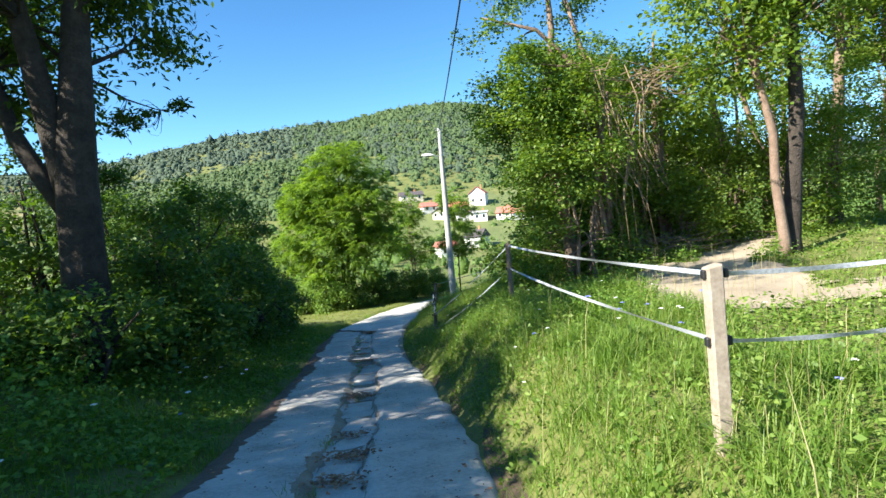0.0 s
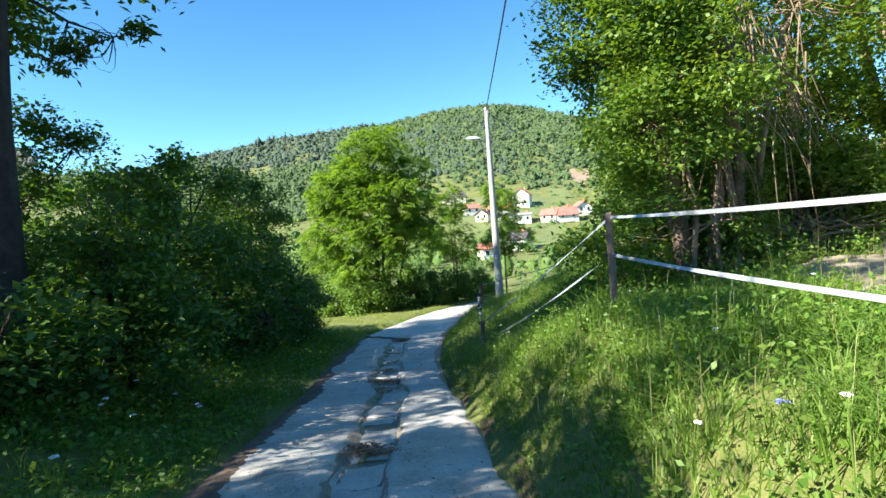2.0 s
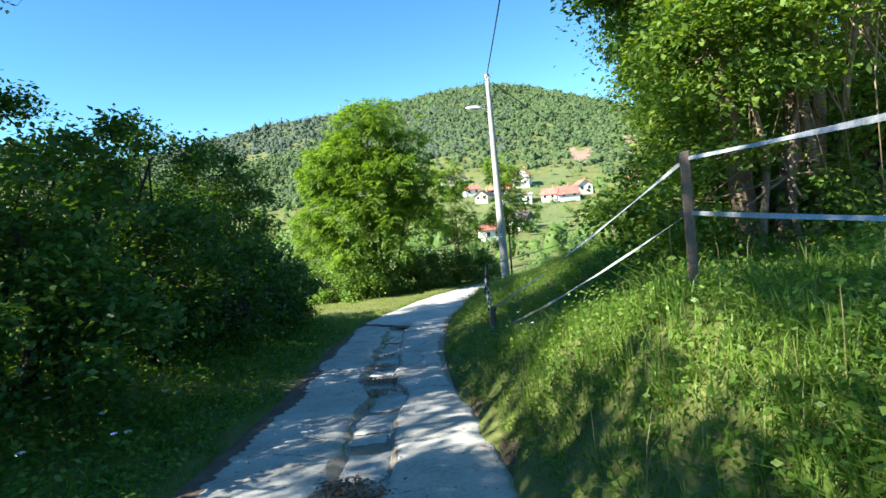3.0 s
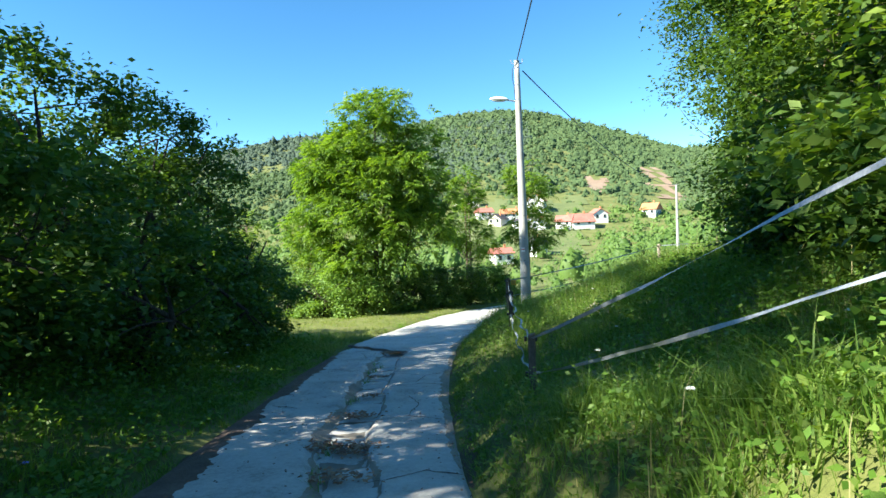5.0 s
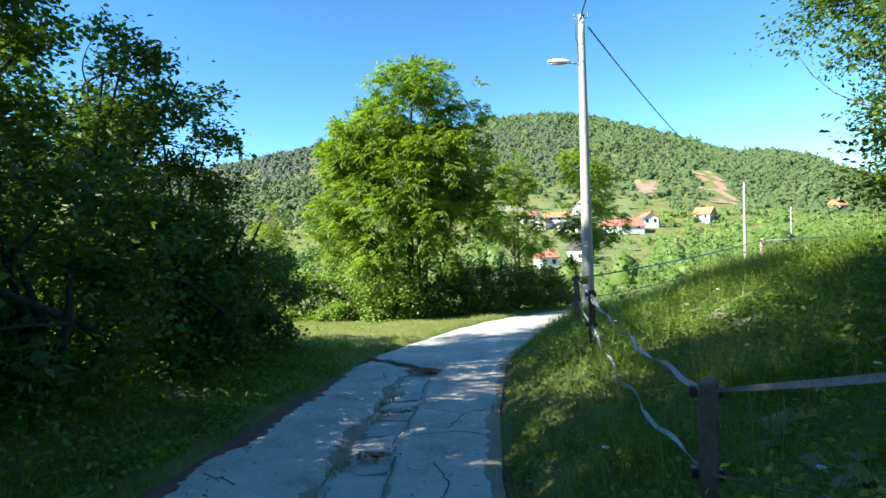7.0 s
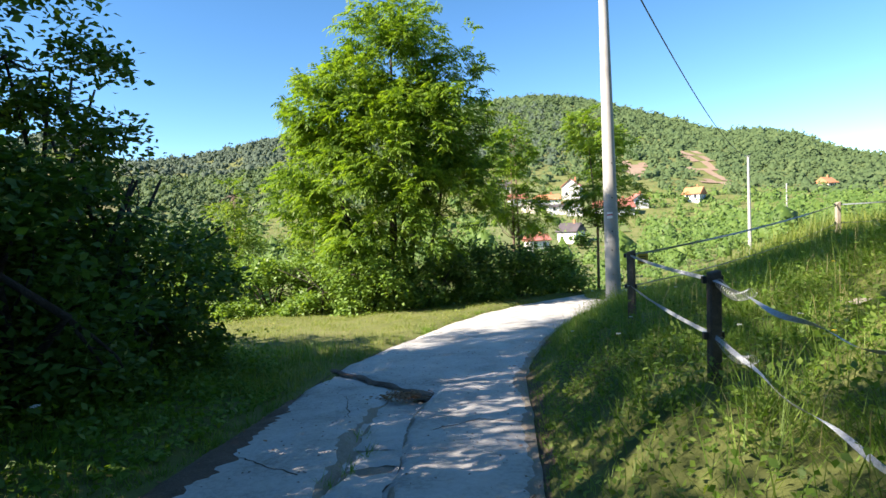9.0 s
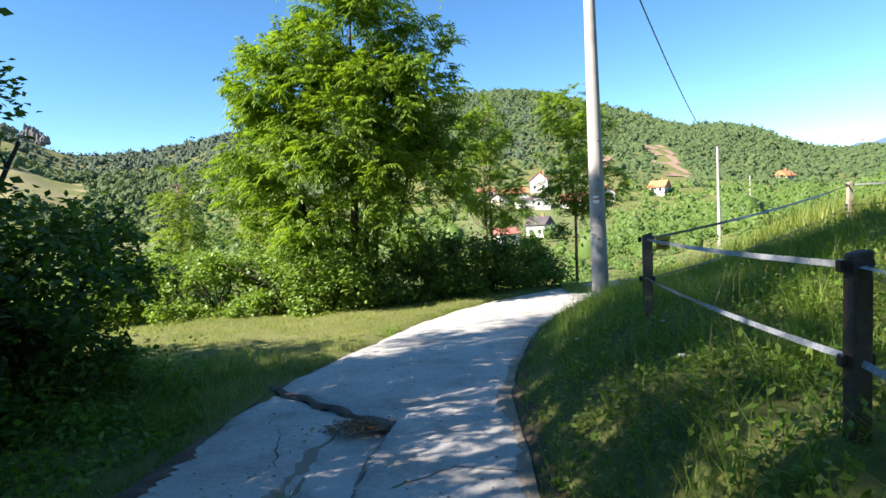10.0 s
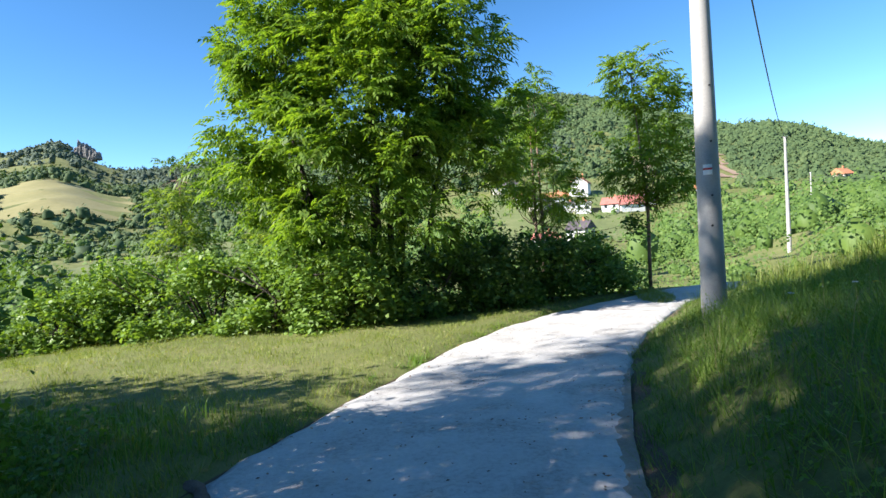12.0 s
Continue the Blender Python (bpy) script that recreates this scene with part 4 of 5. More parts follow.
def power_pole(at, height, lamp, label):
    p = thing("power_pole", at, label, "power pole")
    n = 18
    pts = [(0, 0, -0.4 + (height + 0.4) * i / n) for i in range(n + 1)]
    v, f = tube(pts, [0.185 - 0.095 * i / n for i in range(n + 1)], 20)
    mesh_ob("shaft", v, f, M_POLE, p, "", True)
    v, f = tube([(0, 0, height), (0, 0, height + 0.05), (0, 0, height + 0.06)], [0.10, 0.10, 0.05], 14)
    mesh_ob("cap", v, f, M_POLE, p)
    for s in (-1, 1):
        v, f = tube([(s * 0.09, 0, height - 0.05), (s * 0.17, 0, height - 0.04), (s * 0.2, 0, height + 0.03), (s * 0.2, 0, height + 0.1)], [0.014, 0.014, 0.014, 0.03], 8)
        mesh_ob("cable_clamp", v, f, M_STEEL, p, "galvanised cable clamp")
    if lamp:
        for k, z in enumerate((1.28, 1.72, 2.5, 3.3)):
            v, f = tube([(-0.02 + 0.02 * k, -0.16 + 0.015 * z, z), (-0.02 + 0.02 * k, -0.188 + 0.0125 * z, z)], [0.018, 0.016], 10)
            mesh_ob("bolt_hole", v, f, M_BLACK, p, "dark drilled hole")
        for name, m, z0, z1 in (("mark_white", M_WHITE, 2.02, 2.09), ("mark_red", M_RED, 2.09, 2.12), ("mark_white", M_WHITE, 2.12, 2.17)):
            verts, faces = [], []
            for i in range(9):
                a = radians(-128 + i * 5.5)
                for z in (z0, z1):
                    r = 0.189 - 0.095 * (z + 0.4) / (height + 0.4)
                    verts += [(r * math.cos(a), r * math.sin(a), z), ((r - 0.01) * math.cos(a), (r - 0.01) * math.sin(a), z)]
                if i:
                    k = (i - 1) * 4
                    faces += [(k, k + 4, k + 6, k + 2), (k + 2, k + 6, k + 7, k + 3), (k, k + 1, k + 5, k + 4)]
            mesh_ob(name, verts, faces, m, p, "painted trail mark")
        zl = height - 1.32
        arm, f = tube([(-0.1, -0.02, zl - 0.03), (-0.25, -0.03, zl), (-0.4, -0.03, zl + 0.03)], [0.03, 0.025, 0.025], 10)
        arm = mesh_ob("lamp_arm", arm, f, M_STEEL, p, "", True)
        bm = bmesh.new()
        bmesh.ops.create_uvsphere(bm, u_segments=20, v_segments=12, radius=1)
        for v in bm.verts:
            v.co = Vector((v.co.x * 0.34 - 0.66, v.co.y * 0.12 - 0.03, zl + 0.065 + v.co.z * (0.1 if v.co.z > 0 else 0.05) - 0.03 * v.co.x))
        part("lamp_head", bm, M_LAMP, p, "pale rounded street-lamp head", True)
        bm = bmesh.new()
        bmesh.ops.create_uvsphere(bm, u_segments=16, v_segments=8, radius=1)
        for v in bm.verts:
            v.co = Vector((v.co.x * 0.25 - 0.68, v.co.y * 0.085 - 0.03, zl + 0.02 + v.co.z * 0.035 - 0.02 * v.co.x))
        part("lamp_lens", bm, M_GLASS, p, "grey lamp lens", True)
        v, f = tube([(0, -0.10, height - 0.02), (-0.16, -0.08, height - 0.25), (-0.17, -0.06, height - 0.6), (-0.12, -0.03, height - 0.8), (-0.1, -0.03, height - 1.3)], [0.012] * 5, 6)
        mesh_ob("lead_wire", v, f, M_CABLE, p, "black lead wire", True)
        for z in (height - 0.8, height - 1.3, height - 0.2):
            r = 0.187 - 0.095 * (z + 0.4) / (height + 0.4)
            v, f = tube([(0, 0, z - 0.02), (0, 0, z + 0.02)], [r, r], 20)
            mesh_ob("strap", v, f, M_STEEL, p, "steel strap")
    return p


power_pole(POLE, TOP - POLE[2], True, "pale tapered concrete power pole with a street lamp")
P2 = (18.6, 69.7, gz(18.6, 69.7))
power_pole(P2, 3.75 - P2[2], False, "plain concrete power pole standing down the slope")
power_pole((1.6, -14.0, gz(1.6, -14)), 7.6 - gz(1.6, -14), False, "plain concrete power pole up the lane")


def cable(a, b, sag, r, label):
    n = 40
    pts = [Vector(a).lerp(Vector(b), i / n) - Vector((0, 0, sag * 4 * (i / n) * (1 - i / n))) for i in range(n + 1)]
    v, f = tube(pts, [r] * (n + 1), 6)
    return tagged(mesh_ob("cable", v, f, M_CABLE, None, "", True), label, "cable", "power cables")


cable((0.33, 28.5, TOP + 0.03), (1.6, -14.0, 7.6), 0.55, 0.02, "black twisted power cable over the lane")
cable((0.53, 28.5, TOP - 0.3), (18.6, 69.7, 3.75), 1.1, 0.022, "black power cable sagging down into the valley")

# ---- the large tree beside the lane ----
lb = (-6.45, 10.0, gz(-6.45, 10))
tree(31, "large_tree", "large dark-barked forked tree with drooping leaves", lb,
     [([(0, 0, -0.3), (0, 0, 0.2), (0.02, 0, 1.6), (0.08, 0, 3.3), (0.25, 0.1, 5.2), (0.4, 0.3, 7.5), (0.3, 0.4, 10)], [0.55, 0.45, 0.37, 0.35, 0.26, 0.18, 0.06]),
      ([(0.0, 0, 2.9), (-0.2, -0.05, 4.2), (-0.35, -0.3, 6.0), (-0.6, -0.6, 8.5)], [0.28, 0.23, 0.17, 0.07]),
      ([(-0.1, 0, 2.7), (-0.55, 0, 3.4), (-1.0, 0.1, 4.2), (-1.35, 0.2, 5.4), (-2.2, 0.2, 7.5)], [0.2, 0.16, 0.14, 0.11, 0.05])],
     [(0.2, 0.3, 8.0, 3.2, 3.2, 2.0), (-2.4, 0.5, 7.8, 2.6, 2.8, 2.2), (1.0, 1.8, 7.6, 2.0, 2.2, 1.8), (-1.8, 1.2, 5.6, 1.4, 1.2, 1.1)],
     400, 80, 0.34, 0.17, 0.08, M_WALNUT, M_BARK, 0.045, 90, 0.5, 0.55)
tree(32, "drooping_branch", "drooping leafy branch tip of the large tree", (-6.1, 11.3, 3.9),
     [([(-1.2, -1.0, 1.9), (-0.5, -0.4, 1.0), (0.1, 0, 0.55), (0.7, 0.1, 0.3)], [0.05, 0.035, 0.02, 0.008])],
     [(0.2, 0, 0.35, 0.75, 0.4, 0.28), (-0.35, 0, 0.0, 0.35, 0.3, 0.4), (0.9, 0.1, 0.35, 0.35, 0.2, 0.15)], 44, 14, 0.11, 0.14, 0.055, M_WALNUT, M_BARK, 0.012, 16, 0.5, 0.8, "", "branch")

# ---- the thick bushes beside the lane ----
# the bush at (-9.5, 22.6) is unseen, added to shade the meadow
for k, (bx, by, rx, ry, top, clumps) in enumerate(((-5.6, 8.4, 1.3, 1.4, 0.9, 120), (-5.75, 11.0, 1.5, 1.5, 1.75, 170), (-6.2, 13.6, 1.75, 1.7, 2.7, 230), (-7.3, 16.4, 1.9, 1.9, 3.15, 290), (-7.6, 19.0, 1.9, 1.7, 3.2, 290), (-6.0, 16.2, 1.0, 1.9, 0.5, 120), (-6.6, 19.3, 1.2, 1.3, 0.6, 130), (-9.4, 13.3, 1.6, 1.7, 4.1, 200), (-8.0, 21.2, 1.35, 1.2, 2.7, 200), (-6.6, 20.8, 1.1, 1.0, 0.8, 140), (-7.3, 22.4, 1.2, 0.9, -0.2, 120), (-9.5, 22.6, 1.3, 1.3, 1.0, 150), (-10.6, 18.0, 2.2, 2.4, 3.7, 260), (-8.6, 5.5, 2.0, 2.4, 2.2, 170))):
    bz = gz(bx, by)
    hh = top - bz
    rb = np.random.default_rng(100 + k)
    stems = [([(rb.normal(0, 0.15), rb.normal(0, 0.15), -0.15), (rb.normal(0, 0.3), rb.normal(0, 0.3), hh * 0.35), (rb.normal(0, rx * 0.4), rb.normal(0, ry * 0.4), hh * 0.8)], [0.06, 0.045, 0.015]) for q in range(6)]
    spec = [(0, 0, hh * 0.42, rx, ry, hh * 0.42), (rb.normal(0, 0.4), rb.normal(0, 0.4), hh * 0.74, rx * 0.65, ry * 0.65, hh * 0.24), (rb.normal(0, 0.7), rb.normal(0, 0.5), hh * 0.86, rx * 0.3, ry * 0.35, hh * 0.17), (0.25 * rx, 0, hh * 0.2, rx * 0.85, ry * 0.9, hh * 0.22)]
    tree(200 + k, "bush", "dense dark-leaved bush beside the lane" if bx > -8.5 else "tall dark thicket bush behind the verge", (bx, by, bz), stems, spec, clumps, 60, 0.175, 0.11, 0.065, M_BUSH, M_BARK, 0.02, 26, 0.7, 0.25, "verge bushes", "bush")

# tall trees behind the bushes, mostly unseen, added to shade lane and bank
for k, (tx, ty, th, rad) in enumerate(((-11.6, 12.6, 15.0, 2.4), (-10.8, 8.4, 13.5, 2.5), (-9.0, 3.4, 10.6, 2.4), (-12.8, 4.2, 12.5, 2.6), (-13.6, 16.4, 16.0, 2.4), (-16.3, 17.0, 11.5, 2.2), (-11.5, -2.2, 8.2, 2.0), (-12.6, 21.7, 5.4, 1.6), (-14.6, 18.4, 14.8, 2.6), (-8.6, 1.0, 6.4, 2.0), (-13.2, 14.2, 16.6, 2.1))):
    rb = np.random.default_rng(250 + k)
    at = (tx, ty, gz(tx, ty))
    st = [([(0, 0, -0.2), (rb.normal(0, 0.1), 0, th * 0.3), (rb.normal(0, 0.4), rb.normal(0, 0.3), th * 0.6), (rb.normal(0, 0.6), rb.normal(0, 0.5), th * 0.95)], [0.02 * min(th, 10), 0.017 * min(th, 10), 0.1, 0.02])]
    sp = [(0, 0, th * 0.62, rad, rad, th * 0.33), (rb.normal(0, 0.8), rb.normal(0, 0.8), th * 0.82, rad * 0.7, rad * 0.7, th * 0.18), (0, 0, th * 0.25, rad * 0.9, rad * 0.9, th * 0.22), (rb.normal(0, 1), rb.normal(0, 1), th * 0.45, rad * 0.9, rad * 0.8, th * 0.2)]
    # crowns 4, 8 and 10 are lifted to let sun reach the lane
    tree(260 + k, "shadow_caster_tree", "tall dark leafy tree added behind the verge bushes to cast shade", at, st, [(0, 0, th * 0.73, rad, rad, th * 0.21), sp[1]] if k in (4, 8, 10) else sp, {2: 190, 4: 130, 5: 50, 8: 200, 10: 180}.get(k, 140), 54, 0.34, 0.195, 0.11, M_BUSH, M_BARK, 0.03, 50, 0.6, 0.3, "trees behind the verge")

# ---- trees beside the paddock ----
rb0 = (2.5, 11.9, gz(2.5, 11.9))
tree(41, "ivy_tree", "leafy many-stemmed tree at the paddock fence", rb0,
     [([(0.3, 0, -0.2), (0.2, 0.1, 1.4), (-0.1, 0.2, 3.4), (0.2, 0.2, 5.6), (0.1, 0.1, 7.5)], [0.16, 0.13, 0.1, 0.07, 0.03]),
      ([(0.6, 0.1, -0.2), (0.75, 0, 1.2), (1.0, 0.2, 3.0), (0.8, 0.1, 5.0), (0.4, 0, 6.5)], [0.12, 0.1, 0.08, 0.06, 0.03]),
      ([(0.9, -0.1, -0.2), (1.0, -0.1, 0.9), (0.85, 0, 2.4), (1.3, 0.2, 4.2)], [0.08, 0.07, 0.06, 0.03]),
      ([(1.05, 0.1, -0.2), (1.1, 0, 1.8), (0.95, -0.1, 3.6), (0.6, -0.1, 4.7), (-0.2, -0.2, 5.5), (-1.3, -0.3, 5.8)], [0.09, 0.08, 0.07, 0.055, 0.04, 0.015]),
      ([(0.7, -0.3, -0.2), (0.55, -0.35, 1.1), (0.85, -0.2, 2.6)], [0.04, 0.035, 0.015]), ([(0.2, -0.3, -0.2), (0.35, -0.3, 1.3), (0.1, -0.2, 2.9)], [0.05, 0.04, 0.02])],
     [(-0.5, 0, 1.3, 1.0, 1.1, 1.3), (-0.35, 0, 3.3, 1.25, 1.2, 1.3), (0.1, 0, 4.6, 1.15, 1.1, 0.9), (-0.85, 0.1, 4.3, 0.7, 0.8, 0.5), (0.2, 0.4, 6.8, 1.2, 1.2, 0.9), (0.5, 0.5, 2.9, 0.8, 0.8, 1.2), (0.9, 0.4, 1.0, 0.7, 0.7, 0.9), (-1.3, -0.3, 5.5, 0.6, 0.5, 0.35), (-0.1, -0.8, 2.9, 1.1, 0.5, 1.3), (0.0, -0.7, 4.4, 0.9, 0.5, 0.8), (-0.6, -0.5, 0.7, 0.8, 0.5, 0.7)],
     880, 56, 0.17, 0.085, 0.052, M_IVY, M_BARKP, 0.025, 60, 0.6, 0.35)
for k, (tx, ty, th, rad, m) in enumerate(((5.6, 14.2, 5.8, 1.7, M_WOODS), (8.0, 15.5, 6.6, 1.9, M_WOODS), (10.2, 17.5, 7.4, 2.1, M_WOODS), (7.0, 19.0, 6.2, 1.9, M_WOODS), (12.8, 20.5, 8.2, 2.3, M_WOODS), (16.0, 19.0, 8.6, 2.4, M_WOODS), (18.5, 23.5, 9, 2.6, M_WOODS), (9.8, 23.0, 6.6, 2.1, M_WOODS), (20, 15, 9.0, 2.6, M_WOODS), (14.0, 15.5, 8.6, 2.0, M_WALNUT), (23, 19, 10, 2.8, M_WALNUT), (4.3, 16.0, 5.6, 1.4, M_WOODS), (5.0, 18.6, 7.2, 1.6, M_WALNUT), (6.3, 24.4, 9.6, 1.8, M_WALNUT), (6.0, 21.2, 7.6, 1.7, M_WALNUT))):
    rb = np.random.default_rng(300 + k)
    at = (tx, ty, gz(tx, ty))
    stems = [([(0, 0, -0.2), (rb.normal(0, 0.1), rb.normal(0, 0.1), th * 0.3), (rb.normal(0, 0.3), rb.normal(0, 0.3), th * 0.65), (rb.normal(0, 0.4), rb.normal(0, 0.4), th * 0.95)], [0.13, 0.11, 0.07, 0.02]),
             ([(0.3, 0.1, -0.2), (0.4 + rb.normal(0, 0.2), 0.2, th * 0.3), (rb.normal(0.5, 0.4), rb.normal(0, 0.4), th * 0.8)], [0.08, 0.06, 0.02])]
    spec = [(0, 0, th * 0.62, rad, rad, th * 0.34), (rb.normal(0, 0.7), rb.normal(0, 0.7), th * 0.8, rad * 0.7, rad * 0.7, th * 0.2), (rb.normal(0, 0.7), -0.5, th * 0.2, rad * 0.9, rad * 0.8, th * 0.22)]
    tree(330 + k, "woodland_tree", "thin light-leaved tree at the wood's edge", at, stems, spec, 720 if tx < 6.4 and m is M_WALNUT else 230 if ty < 16.5 else 120, 46, 0.26, 0.115, 0.062, m, M_BARKP, 0.025, 40, 0.6, 0.35, "trees behind the paddock")
for k, (tx, ty, lx, th, r0, bark) in enumerate(((6.5, 10.6, -0.35, 6.5, 0.10, M_BARKP), (6.75, 10.8, 0.35, 7.5, 0.17, M_BARK), (10.6, 15.3, 0.7, 8.5, 0.19, M_BARKP), (14.2, 17.0, -0.3, 8.0, 0.17, M_BARKP))):
    at = (tx, ty, gz(tx, ty))
    tree(360 + k, "paddock_tree", "tall crooked tree with a bare reddish trunk" if bark is M_BARKP else "tall dark straight-trunked tree in the paddock", at,
         [([(0, 0, -0.2), (0.0, 0, 0.3), (lx * 0.35, 0, th * 0.22), (lx * 0.5 + 0.12, 0.1, th * 0.36), (lx, 0.2, th * 0.6), (lx * 1.2, 0.1, th * 0.95)], [r0 * 1.25, r0, r0 * 0.85, r0 * 0.8, r0 * 0.6, 0.03])],
         [(lx, 0, th * 0.82, 1.5, 1.5, th * 0.22), (lx * 1.5, 0.2, th * 0.62, 1.0, 1.1, th * 0.1)], 150, 50, 0.26, 0.13, 0.07, M_WOODS if k != 1 else M_WALNUT, bark, 0.03, 40, 0.6, 0.4, "paddock trees")

for k, (bx, by, rad, hh) in enumerate(((8.2, 13.0, 1.1, 3.0), (9.8, 13.8, 1.3, 3.9), (11.7, 14.3, 1.4, 4.4), (4.9, 14.1, 0.9, 3.0), (13.6, 15.0, 1.5, 4.2), (6.2, 15.6, 1.1, 3.6), (7.2, 14.0, 1.0, 3.4), (5.9, 13.4, 0.7, 1.9), (3.4, 14.6, 1.0, 2.8), (4.0, 16.7, 1.2, 3.2), (2.9, 13.4, 0.7, 1.3), (4.9, 19.2, 1.2, 2.6), (3.1, 15.6, 0.6, 0.9))):
    rb = np.random.default_rng(380 + k)
    st = [([(rb.normal(0, 0.1), rb.normal(0, 0.1), -0.1), (rb.normal(0, 0.2), rb.normal(0, 0.2), hh * 0.4), (rb.normal(0, rad * 0.4), rb.normal(0, rad * 0.4), hh * 0.85)], [0.04, 0.03, 0.01]) for q in range(5)]
    sp = [(0, 0, hh * 0.4, rad, rad, hh * 0.4), (rb.normal(0, 0.3), -0.1, hh * 0.75, rad * 0.7, rad * 0.7, hh * 0.26)]
    # from shrub 8 on, the trees' shade is put into darker leaves
    tree(390 + k, "shrub", "light yellow-green shrub at the wood's edge" if k < 8 else "dense shrub with the trees' shade in its leaf colour", (bx, by, gz(bx, by)), st, sp, 190 if k < 8 else 170, 46, 0.18, 0.09, 0.05, M_WOODS if k < 8 else M_WALNUT, M_BARKP, 0.014, 24, 0.6, 0.3, "wood-edge shrubs", "shrub")

# dry vines and bare twigs hanging in the tree at the fence
rng = np.random.default_rng(78)
vines = []
for k in range(46):
    p0 = Vector((rng.uniform(0.2, 1.9), rng.uniform(-0.9, -0.2), rng.uniform(2.2, 4.8)))
    ln = rng.uniform(0.8, 2.4)
    p1 = p0 + Vector((rng.normal(0.15, 0.35), rng.normal(0, 0.15), -ln))
    p1.z = max(p1.z, 0.05)
    vines.append(tube([p0, (p0 + p1) / 2 + Vector(rng.normal(0, 0.14, 3)), p1], [0.011, 0.009, 0.004], 4))
for k in range(60):
    p0 = Vector((rng.normal(2.3, 0.35), rng.normal(0.3, 0.3), rng.uniform(4.0, 4.7)))
    a = rng.uniform(0, 2 * math.pi)
    p1 = p0 + Vector((math.cos(a) * rng.uniform(0.5, 1.3), math.sin(a) * 0.4, rng.uniform(-0.35, 0.45)))
    vines.append(tube([p0, (p0 + p1) / 2 + Vector(rng.normal(0, 0.08, 3)), p1], [0.011, 0.008, 0.003], 4))
vines.append(tube([(1.1, 0, -0.1), (1.5, 0.1, 2.2), (1.9, 0.2, 3.8), (2.4, 0.3, 4.5)], [0.05, 0.04, 0.03, 0.015], 6))
vine = tagged(tubes_ob("vine_tangle", vines, M_TWIG), "tangle of bare dry vines hanging in the tree", "vine", "", "stuff")
vine.matrix_basis = pose(2.5, 11.9, gz(2.5, 11.9))

# brushwood heap at the edge of the bare earth
rng = np.random.default_rng(77)
hx, hy = 5.1, 13.0
tw = []
for k in range(150):
    p0 = Vector((rng.normal(0, 0.7), rng.normal(0, 0.4), rng.uniform(0.0, 0.5)))
    a = rng.uniform(0, 2 * math.pi)
    ln = rng.uniform(0.5, 1.3)
    p1 = p0 + Vector((math.cos(a) * ln, math.sin(a) * ln * 0.6, rng.uniform(-0.2, 0.35)))
    pm = (p0 + p1) / 2 + Vector(rng.normal(0, 0.06, 3))
    p1.z, p0.z = max(p1.z, 0.02), max(p0.z, 0.02)
    tw.append(tube([p0, pm, p1], [0.012, 0.009, 0.004], 4))
heap = thing("brushwood_heap", (hx, hy, gz(hx, hy)), "heap of dry cut brushwood beside bare earth", "brushwood")
tubes_ob("brushwood", tw, M_TWIG, heap)

# ---- the ash tree beyond the bend, and the hedge under it ----
ab = (-5.9, 32.2, gz(-5.9, 32.2))
stems = []
rb = np.random.default_rng(50)
for k, (sx, sy, ex, ey, h, r0) in enumerate(((0, 0, 0.3, 0.2, 8.6, 0.15), (-0.5, 0.2, -1.2, 0.4, 7.2, 0.11), (0.5, -0.1, 1.3, 0, 6.8, 0.11), (0.9, 0.3, 2.0, 0.5, 5.2, 0.09), (-0.9, -0.1, -2.0, -0.2, 5.6, 0.09), (0.2, 0.5, 0.4, 1.4, 6.6, 0.1))):
    stems.append(([(sx, sy, -0.3), (sx + (ex - sx) * 0.15, sy + 0.05, h * 0.22), (sx + (ex - sx) * 0.5, sy + (ey - sy) * 0.4, h * 0.55), (ex, ey, h)], [r0, r0 * 0.85, r0 * 0.55, 0.02]))
tree(51, "ash_tree", "tall many-stemmed ash tree in full leaf", ab, stems,
     [(0.1, 0, 4.9, 2.8, 2.4, 2.6), (0.5, 0, 7.7, 1.9, 1.7, 1.7), (-1.5, -0.1, 5.9, 1.6, 1.6, 1.7), (1.7, 0, 5.4, 1.6, 1.5, 1.6), (-2.2, -0.3, 4.0, 1.5, 1.5, 1.3), (2.1, 0.2, 3.5, 1.4, 1.4, 1.2), (-0.6, -0.8, 2.6, 2.6, 1.5, 1.4), (0.7, 0, 9.0, 0.9, 0.8, 0.75), (-2.0, -0.1, 6.5, 1.3, 1.3, 1.4), (2.0, 0, 6.6, 1.2, 1.2, 1.3)],
     1450, 72, 0.22, 0.34, 0.055, M_ASH, M_BARK, 0.022, 190, 0.5, -1)
HEDGE = ((-13.6, 31.2, 1.6, 1.0, 1.5), (-11.6, 31.8, 1.6, 1.1, 1.9), (-9.7, 31.4, 1.5, 1.1, 2.0), (-7.9, 31.0, 1.4, 1.1, 1.8), (-6.2, 31.3, 1.3, 1.0, 1.5), (-4.7, 32.1, 1.3, 1.0, 1.7), (-3.4, 33.3, 1.2, 1.0, 2.0), (-2.1, 34.3, 1.2, 1.1, 2.1), (-0.7, 35.6, 1.1, 1.0, 1.5), (-15.6, 29.6, 1.7, 1.6, 1.6), (-16.5, 27.0, 1.8, 1.8, 1.7), (-12.6, 33.6, 1.8, 1.2, 2.2), (-9.0, 33.6, 1.6, 1.3, 2.4), (-17.5, 24, 2.0, 2.0, 1.8))
